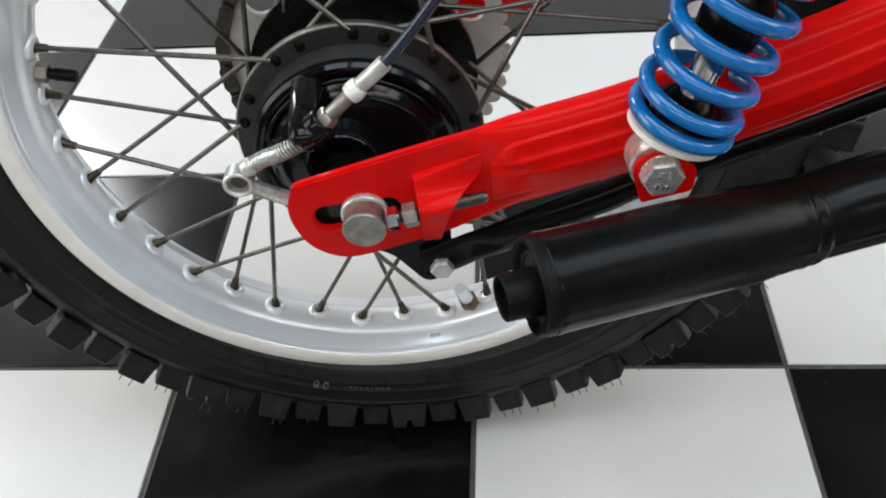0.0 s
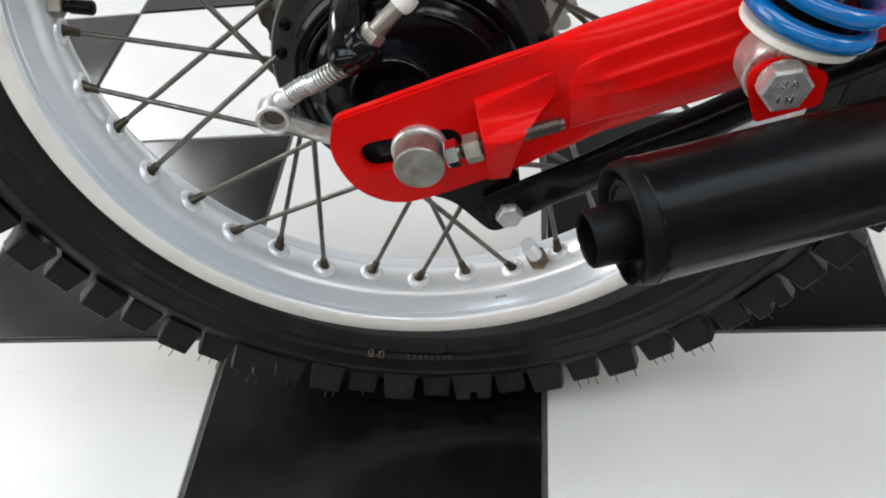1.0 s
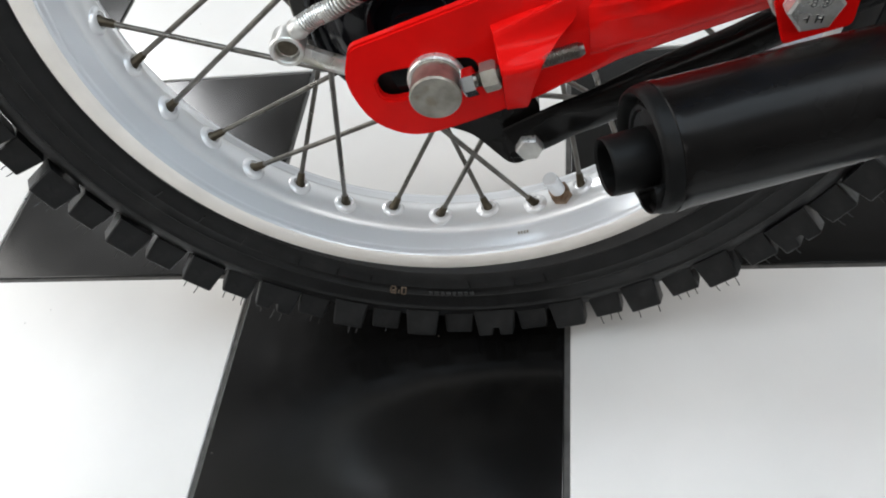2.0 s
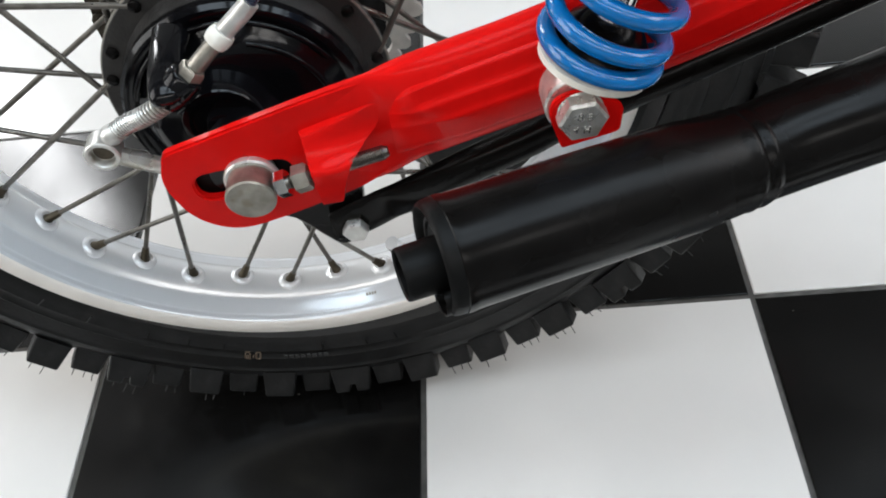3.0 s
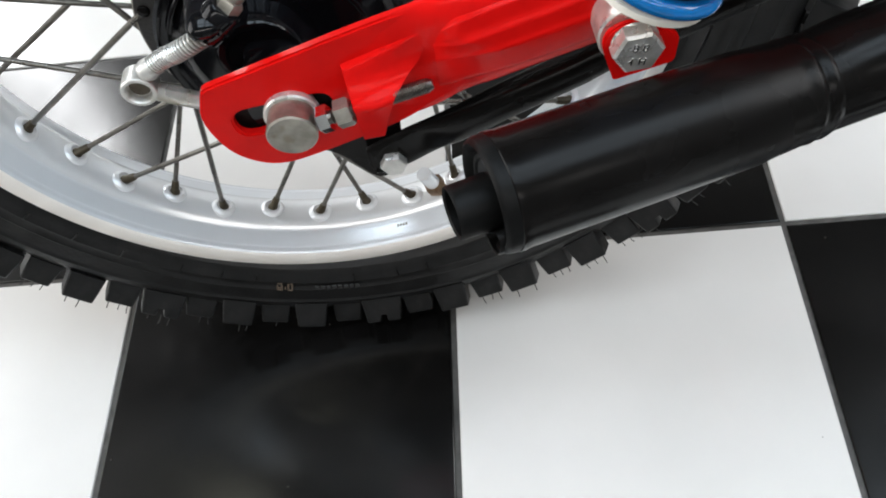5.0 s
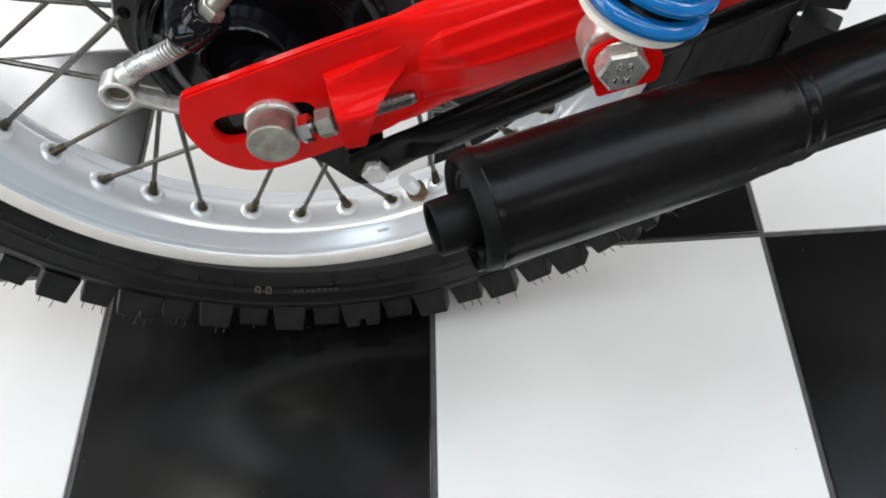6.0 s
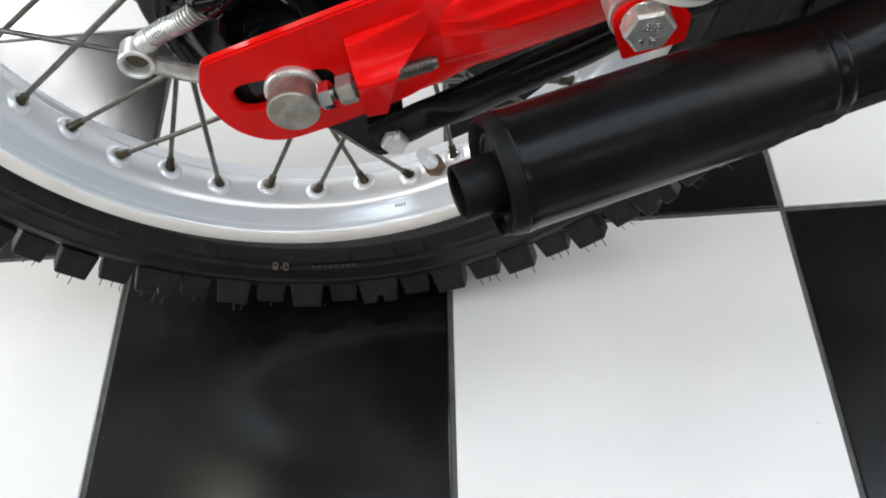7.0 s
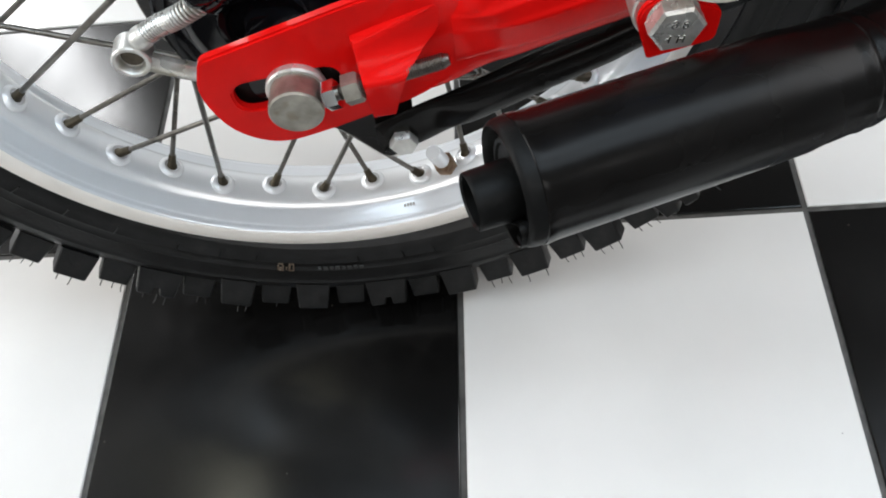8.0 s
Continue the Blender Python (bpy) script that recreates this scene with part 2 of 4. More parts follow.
def sweep(line, sections, segs=16, bm=None, power=2.0, side=(0, 1, 0), ridges=()):
    """A tube along line, with optional (angle, height, width) ridges; sections are radii or (half width, half height) pairs, held to the side direction."""
    bm = bm or bmesh.new()
    line = [Vector(p) for p in line]
    rings = []
    u = Vector(side)
    for i, p in enumerate(line):
        d = (line[min(i + 1, len(line) - 1)] - line[max(i - 1, 0)]).normalized()
        u = (u - d * u.dot(d)).normalized()
        w = d.cross(u)
        s = sections[i] if isinstance(sections, (list, tuple)) and not isinstance(sections[0], (int, float)) or isinstance(sections, list) else sections
        a, b = (s, s) if isinstance(s, (int, float)) else s
        ring = []
        for k in range(segs):
            t = 2 * math.pi * k / segs
            c, z = math.cos(t), math.sin(t)
            c, z = math.copysign(abs(c) ** (2 / power), c), math.copysign(abs(z) ** (2 / power), z)
            k1 = 1 + sum(h * math.exp(-(((t - at) / wd) ** 2)) for at, h, wd in ridges)
            ring.append(bm.verts.new(p + u * a * c * k1 + w * b * z * k1))
        rings.append(ring)
    for p, q in zip(rings, rings[1:]):
        for k in range(segs):
            bm.faces.new((p[k], p[(k + 1) % segs], q[(k + 1) % segs], q[k]))
    bm.faces.new(rings[0][::-1])
    bm.faces.new(rings[-1])
    return bm


def turned(p0, p1, profile, segs=32, bm=None, flat=0.0):
    """A solid turned round the line p0 to p1: (way along in metres, radius) pairs. flat: turns its corners."""
    bm = bm or bmesh.new()
    p0, p1 = Vector(p0), Vector(p1)
    d = (p1 - p0).normalized()
    u = d.orthogonal().normalized() if abs(d.z) > 0.9 else d.cross(Vector((0, 0, 1))).normalized()
    w = d.cross(u)
    rings = []
    for s, r in profile:
        rings.append([bm.verts.new(p0 + d * s + (u * math.cos(2 * math.pi * k / segs + flat) + w * math.sin(2 * math.pi * k / segs + flat)) * r) for k in range(segs)])
    for p, q in zip(rings, rings[1:]):
        for k in range(segs):
            bm.faces.new((p[k], p[(k + 1) % segs], q[(k + 1) % segs], q[k]))
    bm.faces.new(rings[0][::-1])
    bm.faces.new(rings[-1])
    return bm


def cylinder(p0, p1, r, edge=0.0006, segs=32, bm=None):
    n = (Vector(p1) - Vector(p0)).length
    return turned(p0, p1, [(0, r - edge), (edge, r), (n - edge, r), (n, r - edge)], segs, bm)


def hex_head(p0, p1, flats, bm=None, flat=0.0):
    """A hexagon of that width across its flats, with a rounded outer face."""
    n = (Vector(p1) - Vector(p0)).length
    r = flats / math.sqrt(3)
    return turned(p0, p1, [(0, r), (n - 0.0012, r), (n, r * 0.88)], 6, bm, flat)


def box(size, at=(0, 0, 0), edge=0.0, bm=None):
    bm = bm or bmesh.new()
    made = bmesh.ops.create_cube(bm, size=1.0, matrix=Matrix.Translation(at) @ Matrix.Diagonal((*size, 1)))
    if edge:
        es = list({e for v in made["verts"] for e in v.link_edges})
        bmesh.ops.bevel(bm, geom=es, offset=edge, segments=2, affect="EDGES")
    return bm


def plate(outline, y0, y1, holes=(), edge=0.0008):
    """A flat plate from an (x, z) outline between y0 and y1, with holes through it and rounded rims."""
    bm = bmesh.new()
    edges = []
    for loop in (outline, *holes):
        vs = [bm.verts.new((x, y0, z)) for x, z in loop]
        edges += [bm.edges.new((vs[i], vs[(i + 1) % len(vs)])) for i in range(len(vs))]
    bmesh.ops.triangle_fill(bm, use_beauty=True, edges=edges)
    faces = list(bm.faces)
    got = bmesh.ops.extrude_face_region(bm, geom=faces)
    bmesh.ops.translate(bm, vec=(0, y1 - y0, 0), verts=[v for v in got["geom"] if isinstance(v, bmesh.types.BMVert)])
    bmesh.ops.recalc_face_normals(bm, faces=bm.faces)
    if edge:
        sharp = [e for e in bm.edges if len(e.link_faces) == 2 and e.calc_face_angle(0) > 1.2]
        bmesh.ops.bevel(bm, geom=sharp, offset=edge, segments=2, affect="EDGES")
    return bm


def round_loop(points, radius, steps=4):
    """A closed (x, z) outline with rounded corners."""
    out = []
    n = len(points)
    for i, p in enumerate(points):
        p = Vector(p)
        r = radius[i] if isinstance(radius, (list, tuple)) else radius
        a, b = Vector(points[i - 1]) - p, Vector(points[(i + 1) % n]) - p
        ra, rb = min(r, a.length * 0.45), min(r, b.length * 0.45)
        s, e = p + a.normalized() * ra, p + b.normalized() * rb
        for k in range(steps + 1):
            t = k / steps
            out.append(tuple(s * (1 - t) ** 2 + p * 2 * t * (1 - t) + e * t * t))
    return out


# ---------------------------------------------------------------- the room
def slab(name, low, high, material, label):
    c = [(a + b) / 2 for a, b in zip(low, high)]
    s = [b - a for a, b in zip(low, high)]
    ob = new(name, mesh_of(name, box(s, c), material, False))
    return tagged(ob, label, "wall", kind="structure")


def wall_with_opening(name, along_x, at, thick, lo, hi, o_lo, o_hi, sill, head, label):
    """A wall of four blocks round one window opening."""
    bm = bmesh.new()
    for a0, a1, z0, z1 in ((lo, o_lo, 0, HIGH), (o_hi, hi, 0, HIGH), (o_lo, o_hi, 0, sill), (o_lo, o_hi, head, HIGH)):
        if a1 - a0 < 1e-4 or z1 - z0 < 1e-4:
            continue
        size = (a1 - a0, thick, z1 - z0) if along_x else (thick, a1 - a0, z1 - z0)
        mid = ((a0 + a1) / 2, at, (z0 + z1) / 2) if along_x else (at, (a0 + a1) / 2, (z0 + z1) / 2)
        box(size, mid, bm=bm)
    return tagged(new(name, mesh_of(name, bm, PLASTER, False)), label, "wall", kind="structure")


def window(name, along_x, at, lo, hi, sill, head, bars, label):
    """Frame, mullions and panes, each a part."""
    w = tagged(new(name), label, "window", kind="structure")
    step = (hi - lo) / bars

    def piece(kind, a0, a1, z0, z1, thick, material):
        size = (a1 - a0, thick, z1 - z0) if along_x else (thick, a1 - a0, z1 - z0)
        mid = ((a0 + a1) / 2, at, (z0 + z1) / 2) if along_x else (at, (a0 + a1) / 2, (z0 + z1) / 2)
        ob = part(kind, box(size, mid), material, w, smooth=False)
        if material is GLASS:
            ob.visible_shadow = False

    piece("window_frame", lo, hi, sill, sill + 0.06, 0.07, FRAME)
    piece("window_frame", lo, hi, head - 0.06, head, 0.07, FRAME)
    for k in range(bars + 1):
        a0 = hi - 0.06 if k == bars else lo if k == 0 else lo + step * k - 0.03
        piece("mullion", a0, a0 + 0.06, sill + 0.06, head - 0.06, 0.07, FRAME)
    for k in range(bars):
        piece("pane", lo + step * k + (0.06 if k == 0 else 0.03), lo + step * (k + 1) - (0.06 if k == bars - 1 else 0.03), sill + 0.06, head - 0.06, 0.006, GLASS)
    return w


WIN_Y = Y1 + 0.09
wall_with_opening("wall_far", True, WIN_Y, 0.16, X0 - 0.18, X1 + 0.18, -1.78, -1.36, 1.2, 2.3, "grey plastered wall with a narrow window")
# white boards out of view, added to brighten reflections in the black tiles
for lo, hi, top in ((X0 + 0.004, -1.34, 1.14), (-1.34, X1 - 0.004, 1.42)):
    slab("dado", (lo, Y1 - 0.022, 0.004), (hi, Y1 - 0.004, top), REFLECTOR, "unseen white lower wall added for the tiles to reflect")
window("window_1", True, WIN_Y, -1.78, -1.36, 1.2, 2.3, 1, "narrow window with a white frame")
wall_with_opening("wall_side", False, X0 - 0.09, 0.16, Y0, Y1, -1.05, 1.20, 0.3, 2.45, "grey plastered side wall with a window")
window("window_2", False, X0 - 0.09, -1.05, 1.20, 0.3, 2.45, 3, "side window with white mullions")
wall_with_opening("wall_right", False, X1 + 0.09, 0.16, Y0, Y1, -0.75, 1.65, 1.3, 2.62, "grey plastered wall with a high window")
window("window_4", False, X1 + 0.09, -0.75, 1.65, 1.3, 2.62, 3, "plain window with white mullions")
wall_with_opening("wall_near", True, Y0 - 0.09, 0.16, X0 - 0.18, X1 + 0.18, -1.6, 2.5, 1.85, 2.45, "grey plastered wall with a high window band")
window("window_3", True, Y0 - 0.09, -1.6, 2.5, 1.85, 2.45, 6, "high window band with white mullions")
tagged(slab("ceiling", (X0 - 0.18, Y0 - 0.17, HIGH + 0.004), (X1 + 0.18, Y1 + 0.18, HIGH + 0.12), CEILING, "plain dark painted ceiling"), "", "ceiling")
tagged(slab("ground", (-60, -60, -0.30), (60, 60, -0.2), PAVING, "paved ground outside the windows"), "", "ground")


def fill_panel(x, y, w):
    """A shallow glowing panel out of view, added as fill light from above."""
    lamp = tagged(new("fill_light"), "unseen framed panel added for cool fill light", "lamp", "panels on the ceiling")
    lamp.location = (x, y, HIGH)
    side = w / 2 + 0.02
    for dx, dy, wide, deep in ((0, 0.31, w + 0.08, 0.04), (0, -0.31, w + 0.08, 0.04), (side, 0, 0.04, 0.58), (-side, 0, 0.04, 0.58)):
        part("frame", box((wide, deep, 0.03), (dx, dy, -0.012)), FRAME, lamp, smooth=False)
    part("fill_face", box((w, 0.58, 0.008), (0, 0, -0.008)), FILL_GLOW, lamp, "glowing face of the added panel", smooth=False)


def ceiling_spot(x, y, r):
    lamp = tagged(new("ceiling_spot"), "small round white spot lamp on the ceiling", "lamp", "spots on the ceiling")
    lamp.location = (x, y, HIGH)
    part("housing", turned((0, 0, 0.004), (0, 0, -0.03), [(0, r * 1.3), (0.028, r * 1.25), (0.034, r * 1.1)], 28), FRAME, lamp)
    part("lens", turned((0, 0, -0.0295), (0, 0, -0.036), [(0, r), (0.004, r), (0.006, r * 0.9)], 28), BULB, lamp, "lit round lens")


# two rows of added fill panels, to brighten the rim and floor
for x, w in ((-0.28, 0.82), (0.70, 0.82), (1.68, 0.82), (2.42, 0.36)):
    fill_panel(x, -0.04, w)
    fill_panel(x, -0.75, w)
ceiling_spot(-0.52, 0.81, 0.035)
ceiling_spot(-0.86, 0.46, 0.06)

# ---------------------------------------------------------------- the motorcycle
RT = 0.3264  # from the wheel's centre down to the floor
BIKE = pose(0.2347, -0.0110, 0.3260, -2.601, 0, 4.82)
bike = tagged(new("motorcycle"), "red trail motorcycle with blue shock spring and knobbly tyre", "motorcycle")
bike.matrix_world = BIKE @ Matrix.Translation((0, 0, -RT))
UP = Matrix.Translation((0, 0, RT))


def bike_part(name, bm, material, parent=None, label="", at=None, smooth=True):
    """A part in coordinates from the wheel's centre: x ahead, y to the far side, z up."""
    if parent is None:
        return part(name, bm, material, bike, label, UP @ (at or Matrix.Identity(4)), smooth)
    return part(name, bm, material, parent, label, at, smooth)


NEAR = Matrix.Translation((0.0065, 0, 0.0050))  # swingarm side, seen against the wheel's plane
SHOCK = Matrix.Translation((0.0012, 0, 0.0020))


def around(degrees):
    """The turn round the axle by that angle from straight down, towards the front."""
    return Matrix.Rotation(-radians(degrees), 4, "Y")


# tyre: casing, knobs, mould hairs, markings
half = [(0.0, 0.3140), (0.018, 0.3130), (0.034, 0.3095), (0.0450, 0.3035), (0.0490, 0.2940), (0.0489, 0.2897), (0.0499, 0.2885), (0.0487, 0.2873), (0.0483, 0.2820), (0.0466, 0.2714), (0.0474, 0.2702), (0.0462, 0.2690), (0.0450, 0.2640), (0.0452, 0.2632), (0.0445, 0.2622), (0.0425, 0.2580), (0.0410, 0.2545), (0.0385, 0.2530), (0.0378, 0.2505), (0.034, 0.2475), (0.029, 0.2445)]
half = [(y, r - 0.0012 if r < 0.2535 else r) for y, r in half]
half = [(y if r < 0.250 else y * 0.93, r if r < 0.285 or y < 0.02 else r - 0.0035) for y, r in half]
casing = [(-y, r) for y, r in half[::-1]] + half[1:]
tyre = bike_part("tyre", lathe(casing + [(0.028, 0.238), (-0.028, 0.238)], 160), RUBBER, None, "black knobbly rubber tyre", pose(0.003, 0, 0, 0, 0, -1.5))


def knob_mesh(wide, long, high, notch=False, taper=0.90):
    """A rubber block pointing down, tapered and rounded; y wide, x long. notch: a slot cut up into its tread edge."""
    bm = bmesh.new()
    w, l = wide / 2, long / 2
    profile = [(-l * 1.06, 0.010), (-l * taper, -high), (l * taper, -high), (l * 1.06, 0.010)]
    if notch:
        profile[2:2] = [(-l * 0.16, -high), (-l * 0.13, -high * 0.45), (l * 0.17, -high * 0.45), (l * 0.20, -high)]
    sides = []
    for y in (-w, w):
        sides.append([bm.verts.new((x, y if z > 0 else y * taper, z)) for x, z in profile])
    n = len(profile)
    bm.faces.new(sides[0])
    bm.faces.new(sides[1][::-1])
    for i in range(n):
        k = (i + 1) % n
        bm.faces.new((sides[0][k], sides[0][i], sides[1][i], sides[1][k]))
    bmesh.ops.recalc_face_normals(bm, faces=bm.faces)
    es = [e for e in bm.edges if any(v.co.z < -high * 0.9 for v in e.verts)]
    bmesh.ops.bevel(bm, geom=es, offset=0.0010, segments=1, affect="EDGES")
    return mesh_of("knob", bm, RUBBER)


SIDE = knob_mesh(0.020, 0.0262, 0.0122)
SIDE_NOTCHED = knob_mesh(0.020, 0.0320, 0.0122, True)
INNER = knob_mesh(0.018, 0.0240, 0.0113)
MIDDLE = knob_mesh(0.026, 0.0190, 0.0140)
N_KNOBS = 31
rng = random.Random(4)


def sunk(a, r, high):
    """The weight of the machine pushes the knobs at the floor up into the casing."""
    a = abs((a + 180) % 360 - 180)
    r += 0.013 * min(1.0, max(0.0, (a - 25) / 40))
    return min(r, (RT - high) / max(0.2, math.cos(radians(a)))) if a < 40 else r


hairs = bmesh.new()


def hairy(a, at, long, wide, high):
    """A few thin hairs of rubber left on the outer edge of a block."""
    if abs((a + 180) % 360 - 180) < 14:
        return
    for u in (-0.7, 0.1, 0.75):
        if rng.random() < 0.8:
            x, y = u * long * 0.42 + rng.uniform(-0.001, 0.001), -wide * rng.uniform(0.30, 0.40)
            n = rng.uniform(0.004, 0.0075)
            sweep([at @ Vector((x, y, -high + 0.001)), at @ Vector((x, y, -high - n * 0.5)), at @ Vector((x + rng.uniform(-0.001, 0.001), y - 0.0006, -high - n))], 0.00038, 4, hairs)


for k in range(N_KNOBS):
    a = 360 / N_KNOBS * k + 0.1
    for s in (-1, 1):
        at = around(a) @ Matrix.Translation((0, s * 0.0435, -sunk(a, 0.3022, 0.0120))) @ Matrix.Rotation(s * radians(34), 4, "X") @ Matrix.Rotation(radians(rng.uniform(-2, 2)), 4, "Z")
        if s > 0:
            at = at @ Matrix.Rotation(math.pi, 4, "Z")
        part("knob", SIDE_NOTCHED if k % 4 == 0 else SIDE, None, tyre, at=at)
        hairy(a, at, 0.0262, 0.020, 0.0122)
        b = a + 180 / N_KNOBS
        at = around(b) @ Matrix.Translation((0, s * 0.0390, -sunk(b, 0.3045, 0.0115))) @ Matrix.Rotation(s * radians(27), 4, "X")
        if s > 0:
            at = at @ Matrix.Rotation(math.pi, 4, "Z")
        hairy(b, at, 0.0240, 0.018, 0.0113)
        part("knob", INNER, None, tyre, at=at)
        part("knob", INNER, None, tyre, at=around(b + 1) @ Matrix.Translation((0, s * 0.0150, -sunk(b, 0.3125, 0.0105))) @ Matrix.Rotation(s * radians(6), 4, "X"))
    part("knob", MIDDLE, None, tyre, at=around(a) @ Matrix.Translation((0, 0, -sunk(a, 0.3140, 0.0105))))
tagged(part("mould_hair", hairs, RUBBER, tyre, "fine rubber moulding hairs"), kind="stuff")


def tyre_mark(name, a, r, wide, high, material, label):
    """A raised mark on the near sidewall."""
    y = -0.0440 if r > 0.266 else -0.0425
    bm = box((wide, 0.0012, high), (0, y, -r), 0.0003)
    part(name, bm, material, tyre, label, around(a))


for d, w, h in ((-1.35, 0.0013, 0.0060), (-0.55, 0.0016, 0.0078), (0.05, 0.0012, 0.0040), (0.55, 0.0016, 0.0082), (1.25, 0.0013, 0.0066)):
    tyre_mark("tyre_mark", -15.9 + d, 0.2670 + rng.uniform(-0.0008, 0.0008), w, h, MARK, "pale painted tyre mark")
for d, r in ((-0.95, 0.2640), (0.90, 0.2640), (-0.95, 0.2702), (0.90, 0.2706), (-0.85, 0.2672)):
    tyre_mark("tyre_mark", -15.9 + d, r, 0.0040, 0.0012, MARK, "pale painted tyre mark")
for k in range(8):
    tyre_mark("raised_lettering", -10.3 + 1.02 * k, 0.2668, 0.0030 + 0.0007 * (k % 2), 0.0040, GREY_MARK, "raised grey sidewall lettering bar")
for a in (-34, -27, -21, -3.5, 4.5, 10, -44, -52, -60):
    tyre_mark("mould_seam", a, 0.2580, 0.0009, 0.0100, RUBBER, "moulded seam rib")

# rim
rim_half = [(-0.0300, 0.2480), (-0.0328, 0.2474), (-0.0340, 0.2455), (-0.0343, 0.2340), (-0.0333, 0.2312), (-0.0310, 0.2297), (-0.0290, 0.2296), (-0.0281, 0.2289), (-0.0277, 0.22860), (-0.0273, 0.2284), (-0.0231, 0.22635), (-0.0190, 0.22435), (-0.0186, 0.22416), (-0.0172, 0.2236), (-0.0160, 0.2228), (-0.0146, 0.2216), (-0.0130, 0.2201), (-0.0110, 0.2189), (-0.0085, 0.2180), (-0.0045, 0.2174), (0.0, 0.2172)]
rim_half = [(y, r - 0.0012 if r > 0.24 else r) for y, r in rim_half]
rim_profile = rim_half + [(-y, r) for y, r in rim_half[-2::-1]] + [(0.029, 0.241), (0.018, 0.234), (-0.018, 0.234), (-0.029, 0.241)]
rim = bike_part("rim", lathe(rim_profile, 180), ALLOY, None, "bright aluminium spoked rim")
rim.data.materials.append(FLANGE)
rim.data.materials.append(POLISHED)
for face in rim.data.polygons:
    if abs(face.center.y) > 0.0325 and math.hypot(face.center.x, face.center.z) > 0.2305:
        face.material_index = 1
    elif abs(face.center.y) > 0.0165 and math.hypot(face.center.x, face.center.z) < 0.2345:
        face.material_index = 2
for k in range(4):
    bike_part("stamped_mark", box((0.0013, 0.0034, 0.0004), (0.0023 * k, -0.0215, -0.2252), 0), DULL, rim, "small dark stamped mark", around(7.6))

# hub, flanges and spokes
hub_profile = [(-0.045, 0.030), (-0.045, 0.066), (-0.038, 0.0690), (-0.0345, 0.0700), (-0.0335, 0.0815), (-0.0325, 0.0825), (-0.0275, 0.0825), (-0.0265, 0.0815), (-0.023, 0.068), (0.030, 0.066), (0.034, 0.082), (0.035, 0.083), (0.041, 0.083), (0.042, 0.082), (0.058, 0.060), (0.058, 0.030)]
hub = bike_part("hub", lathe(hub_profile, 72), CAST, None, "black painted drum hub")
# far half takes a darker black: its shade is put into the colour
hub.data.materials.append(SATIN)
for face in hub.data.polygons:
    if face.center.y > -0.022:
        face.material_index = 1
SPOKE_R = 0.0765
bike_part("flange_edge", lathe([(-0.0331, 0.0818), (-0.0327, 0.0827), (-0.0318, 0.0829), (-0.0318, 0.0818)], 96), DULL, hub, "worn bare edge of the hub flange")
nipple_mesh = mesh_of("nipple", turned((0, 0, 0), (0, 0, 1), [(-0.003, 0.0042), (0.0, 0.0042), (0.0022, 0.0036), (0.003, 0.0031), (0.0105, 0.0027), (0.0112, 0.0022)], 12), BRASS)
seat_mesh = mesh_of("nipple_seat", turned((0, 0, 0), (0, 0, 1), [(-0.004, 0.0094), (0.0002, 0.0091), (0.0014, 0.0082), (0.0024, 0.0066), (0.0026, 0.0056), (0.0014, 0.0044)], 24), ALLOY)
for k in range(36):
    a = 10.0 * k + 1.8
    near, back = k % 2 == 1, k % 4 in (0, 1)
    if near:
        y_rim, y_hub, d = -0.0022, (-0.0335 if back else -0.0260), (-36 if back else 50)
    else:
        y_rim, y_hub, d = 0.0020, (0.0415 if back else 0.0340), (-33 if back else 36)
    foot = around(a) @ Vector((0, y_rim, -0.2172))
    head = around(a + d) @ Vector((0, y_hub, -SPOKE_R))
    way = (head - foot).normalized()
    turn = way.to_track_quat("Z", "Y").to_matrix().to_4x4()
    part("spoke", turned(foot + way * 0.004, head, [(0, 0.00185), ((head - foot).length - 0.004, 0.00185)], 10), STEEL, rim)
    inward = (Vector((0, foot.y, 0)) - foot).normalized()
    part("nipple", nipple_mesh, None, rim, at=Matrix.Translation(foot) @ turn)
    part("nipple_seat", seat_mesh, None, rim, at=Matrix.Translation(foot) @ inward.to_track_quat("Z", "Y").to_matrix().to_4x4())
    y0, y1 = (-0.0365, -0.0325) if near else (0.0450, 0.0410)
    part("spoke_head", turned(around(a + d) @ Vector((0, y0, -SPOKE_R)), around(a + d) @ Vector((0, y1, -SPOKE_R)), [(0, 0.0022), (0.001, 0.0036), (0.004, 0.0036)], 10), SATIN, hub)

# valve stem with nut, and a bright rim lock stud
v = around(-103.0)
bike_part("valve_stem", turned(v @ Vector((0, 0, -0.218)), v @ Vector((0, 0, -0.18)), [(0, 0.004), (0.012, 0.0038), (0.0125, 0.0045), (0.025, 0.0045), (0.026, 0.0036)], 14), SATIN, rim, "black valve stem with cap")
bike_part("valve_nut", hex_head(v @ Vector((0, 0, -0.2170)), v @ Vector((0, 0, -0.2095)), 0.0125), DULL, rim, "dull steel valve nut")
LOCK = Vector((0.0655, -0.0040, -0.2050)), Vector((0.0572, -0.0115, -0.1780))
bike_part("rim_lock_stud", cylinder(LOCK[0], LOCK[1], 0.0058, segs=20), ALLOY, rim, "bright rim lock stud")
bike_part("rim_lock_nut", hex_head(LOCK[0], LOCK[0].lerp(LOCK[1], 0.36), 0.0145), RUST, rim, "rusty rim lock nut")

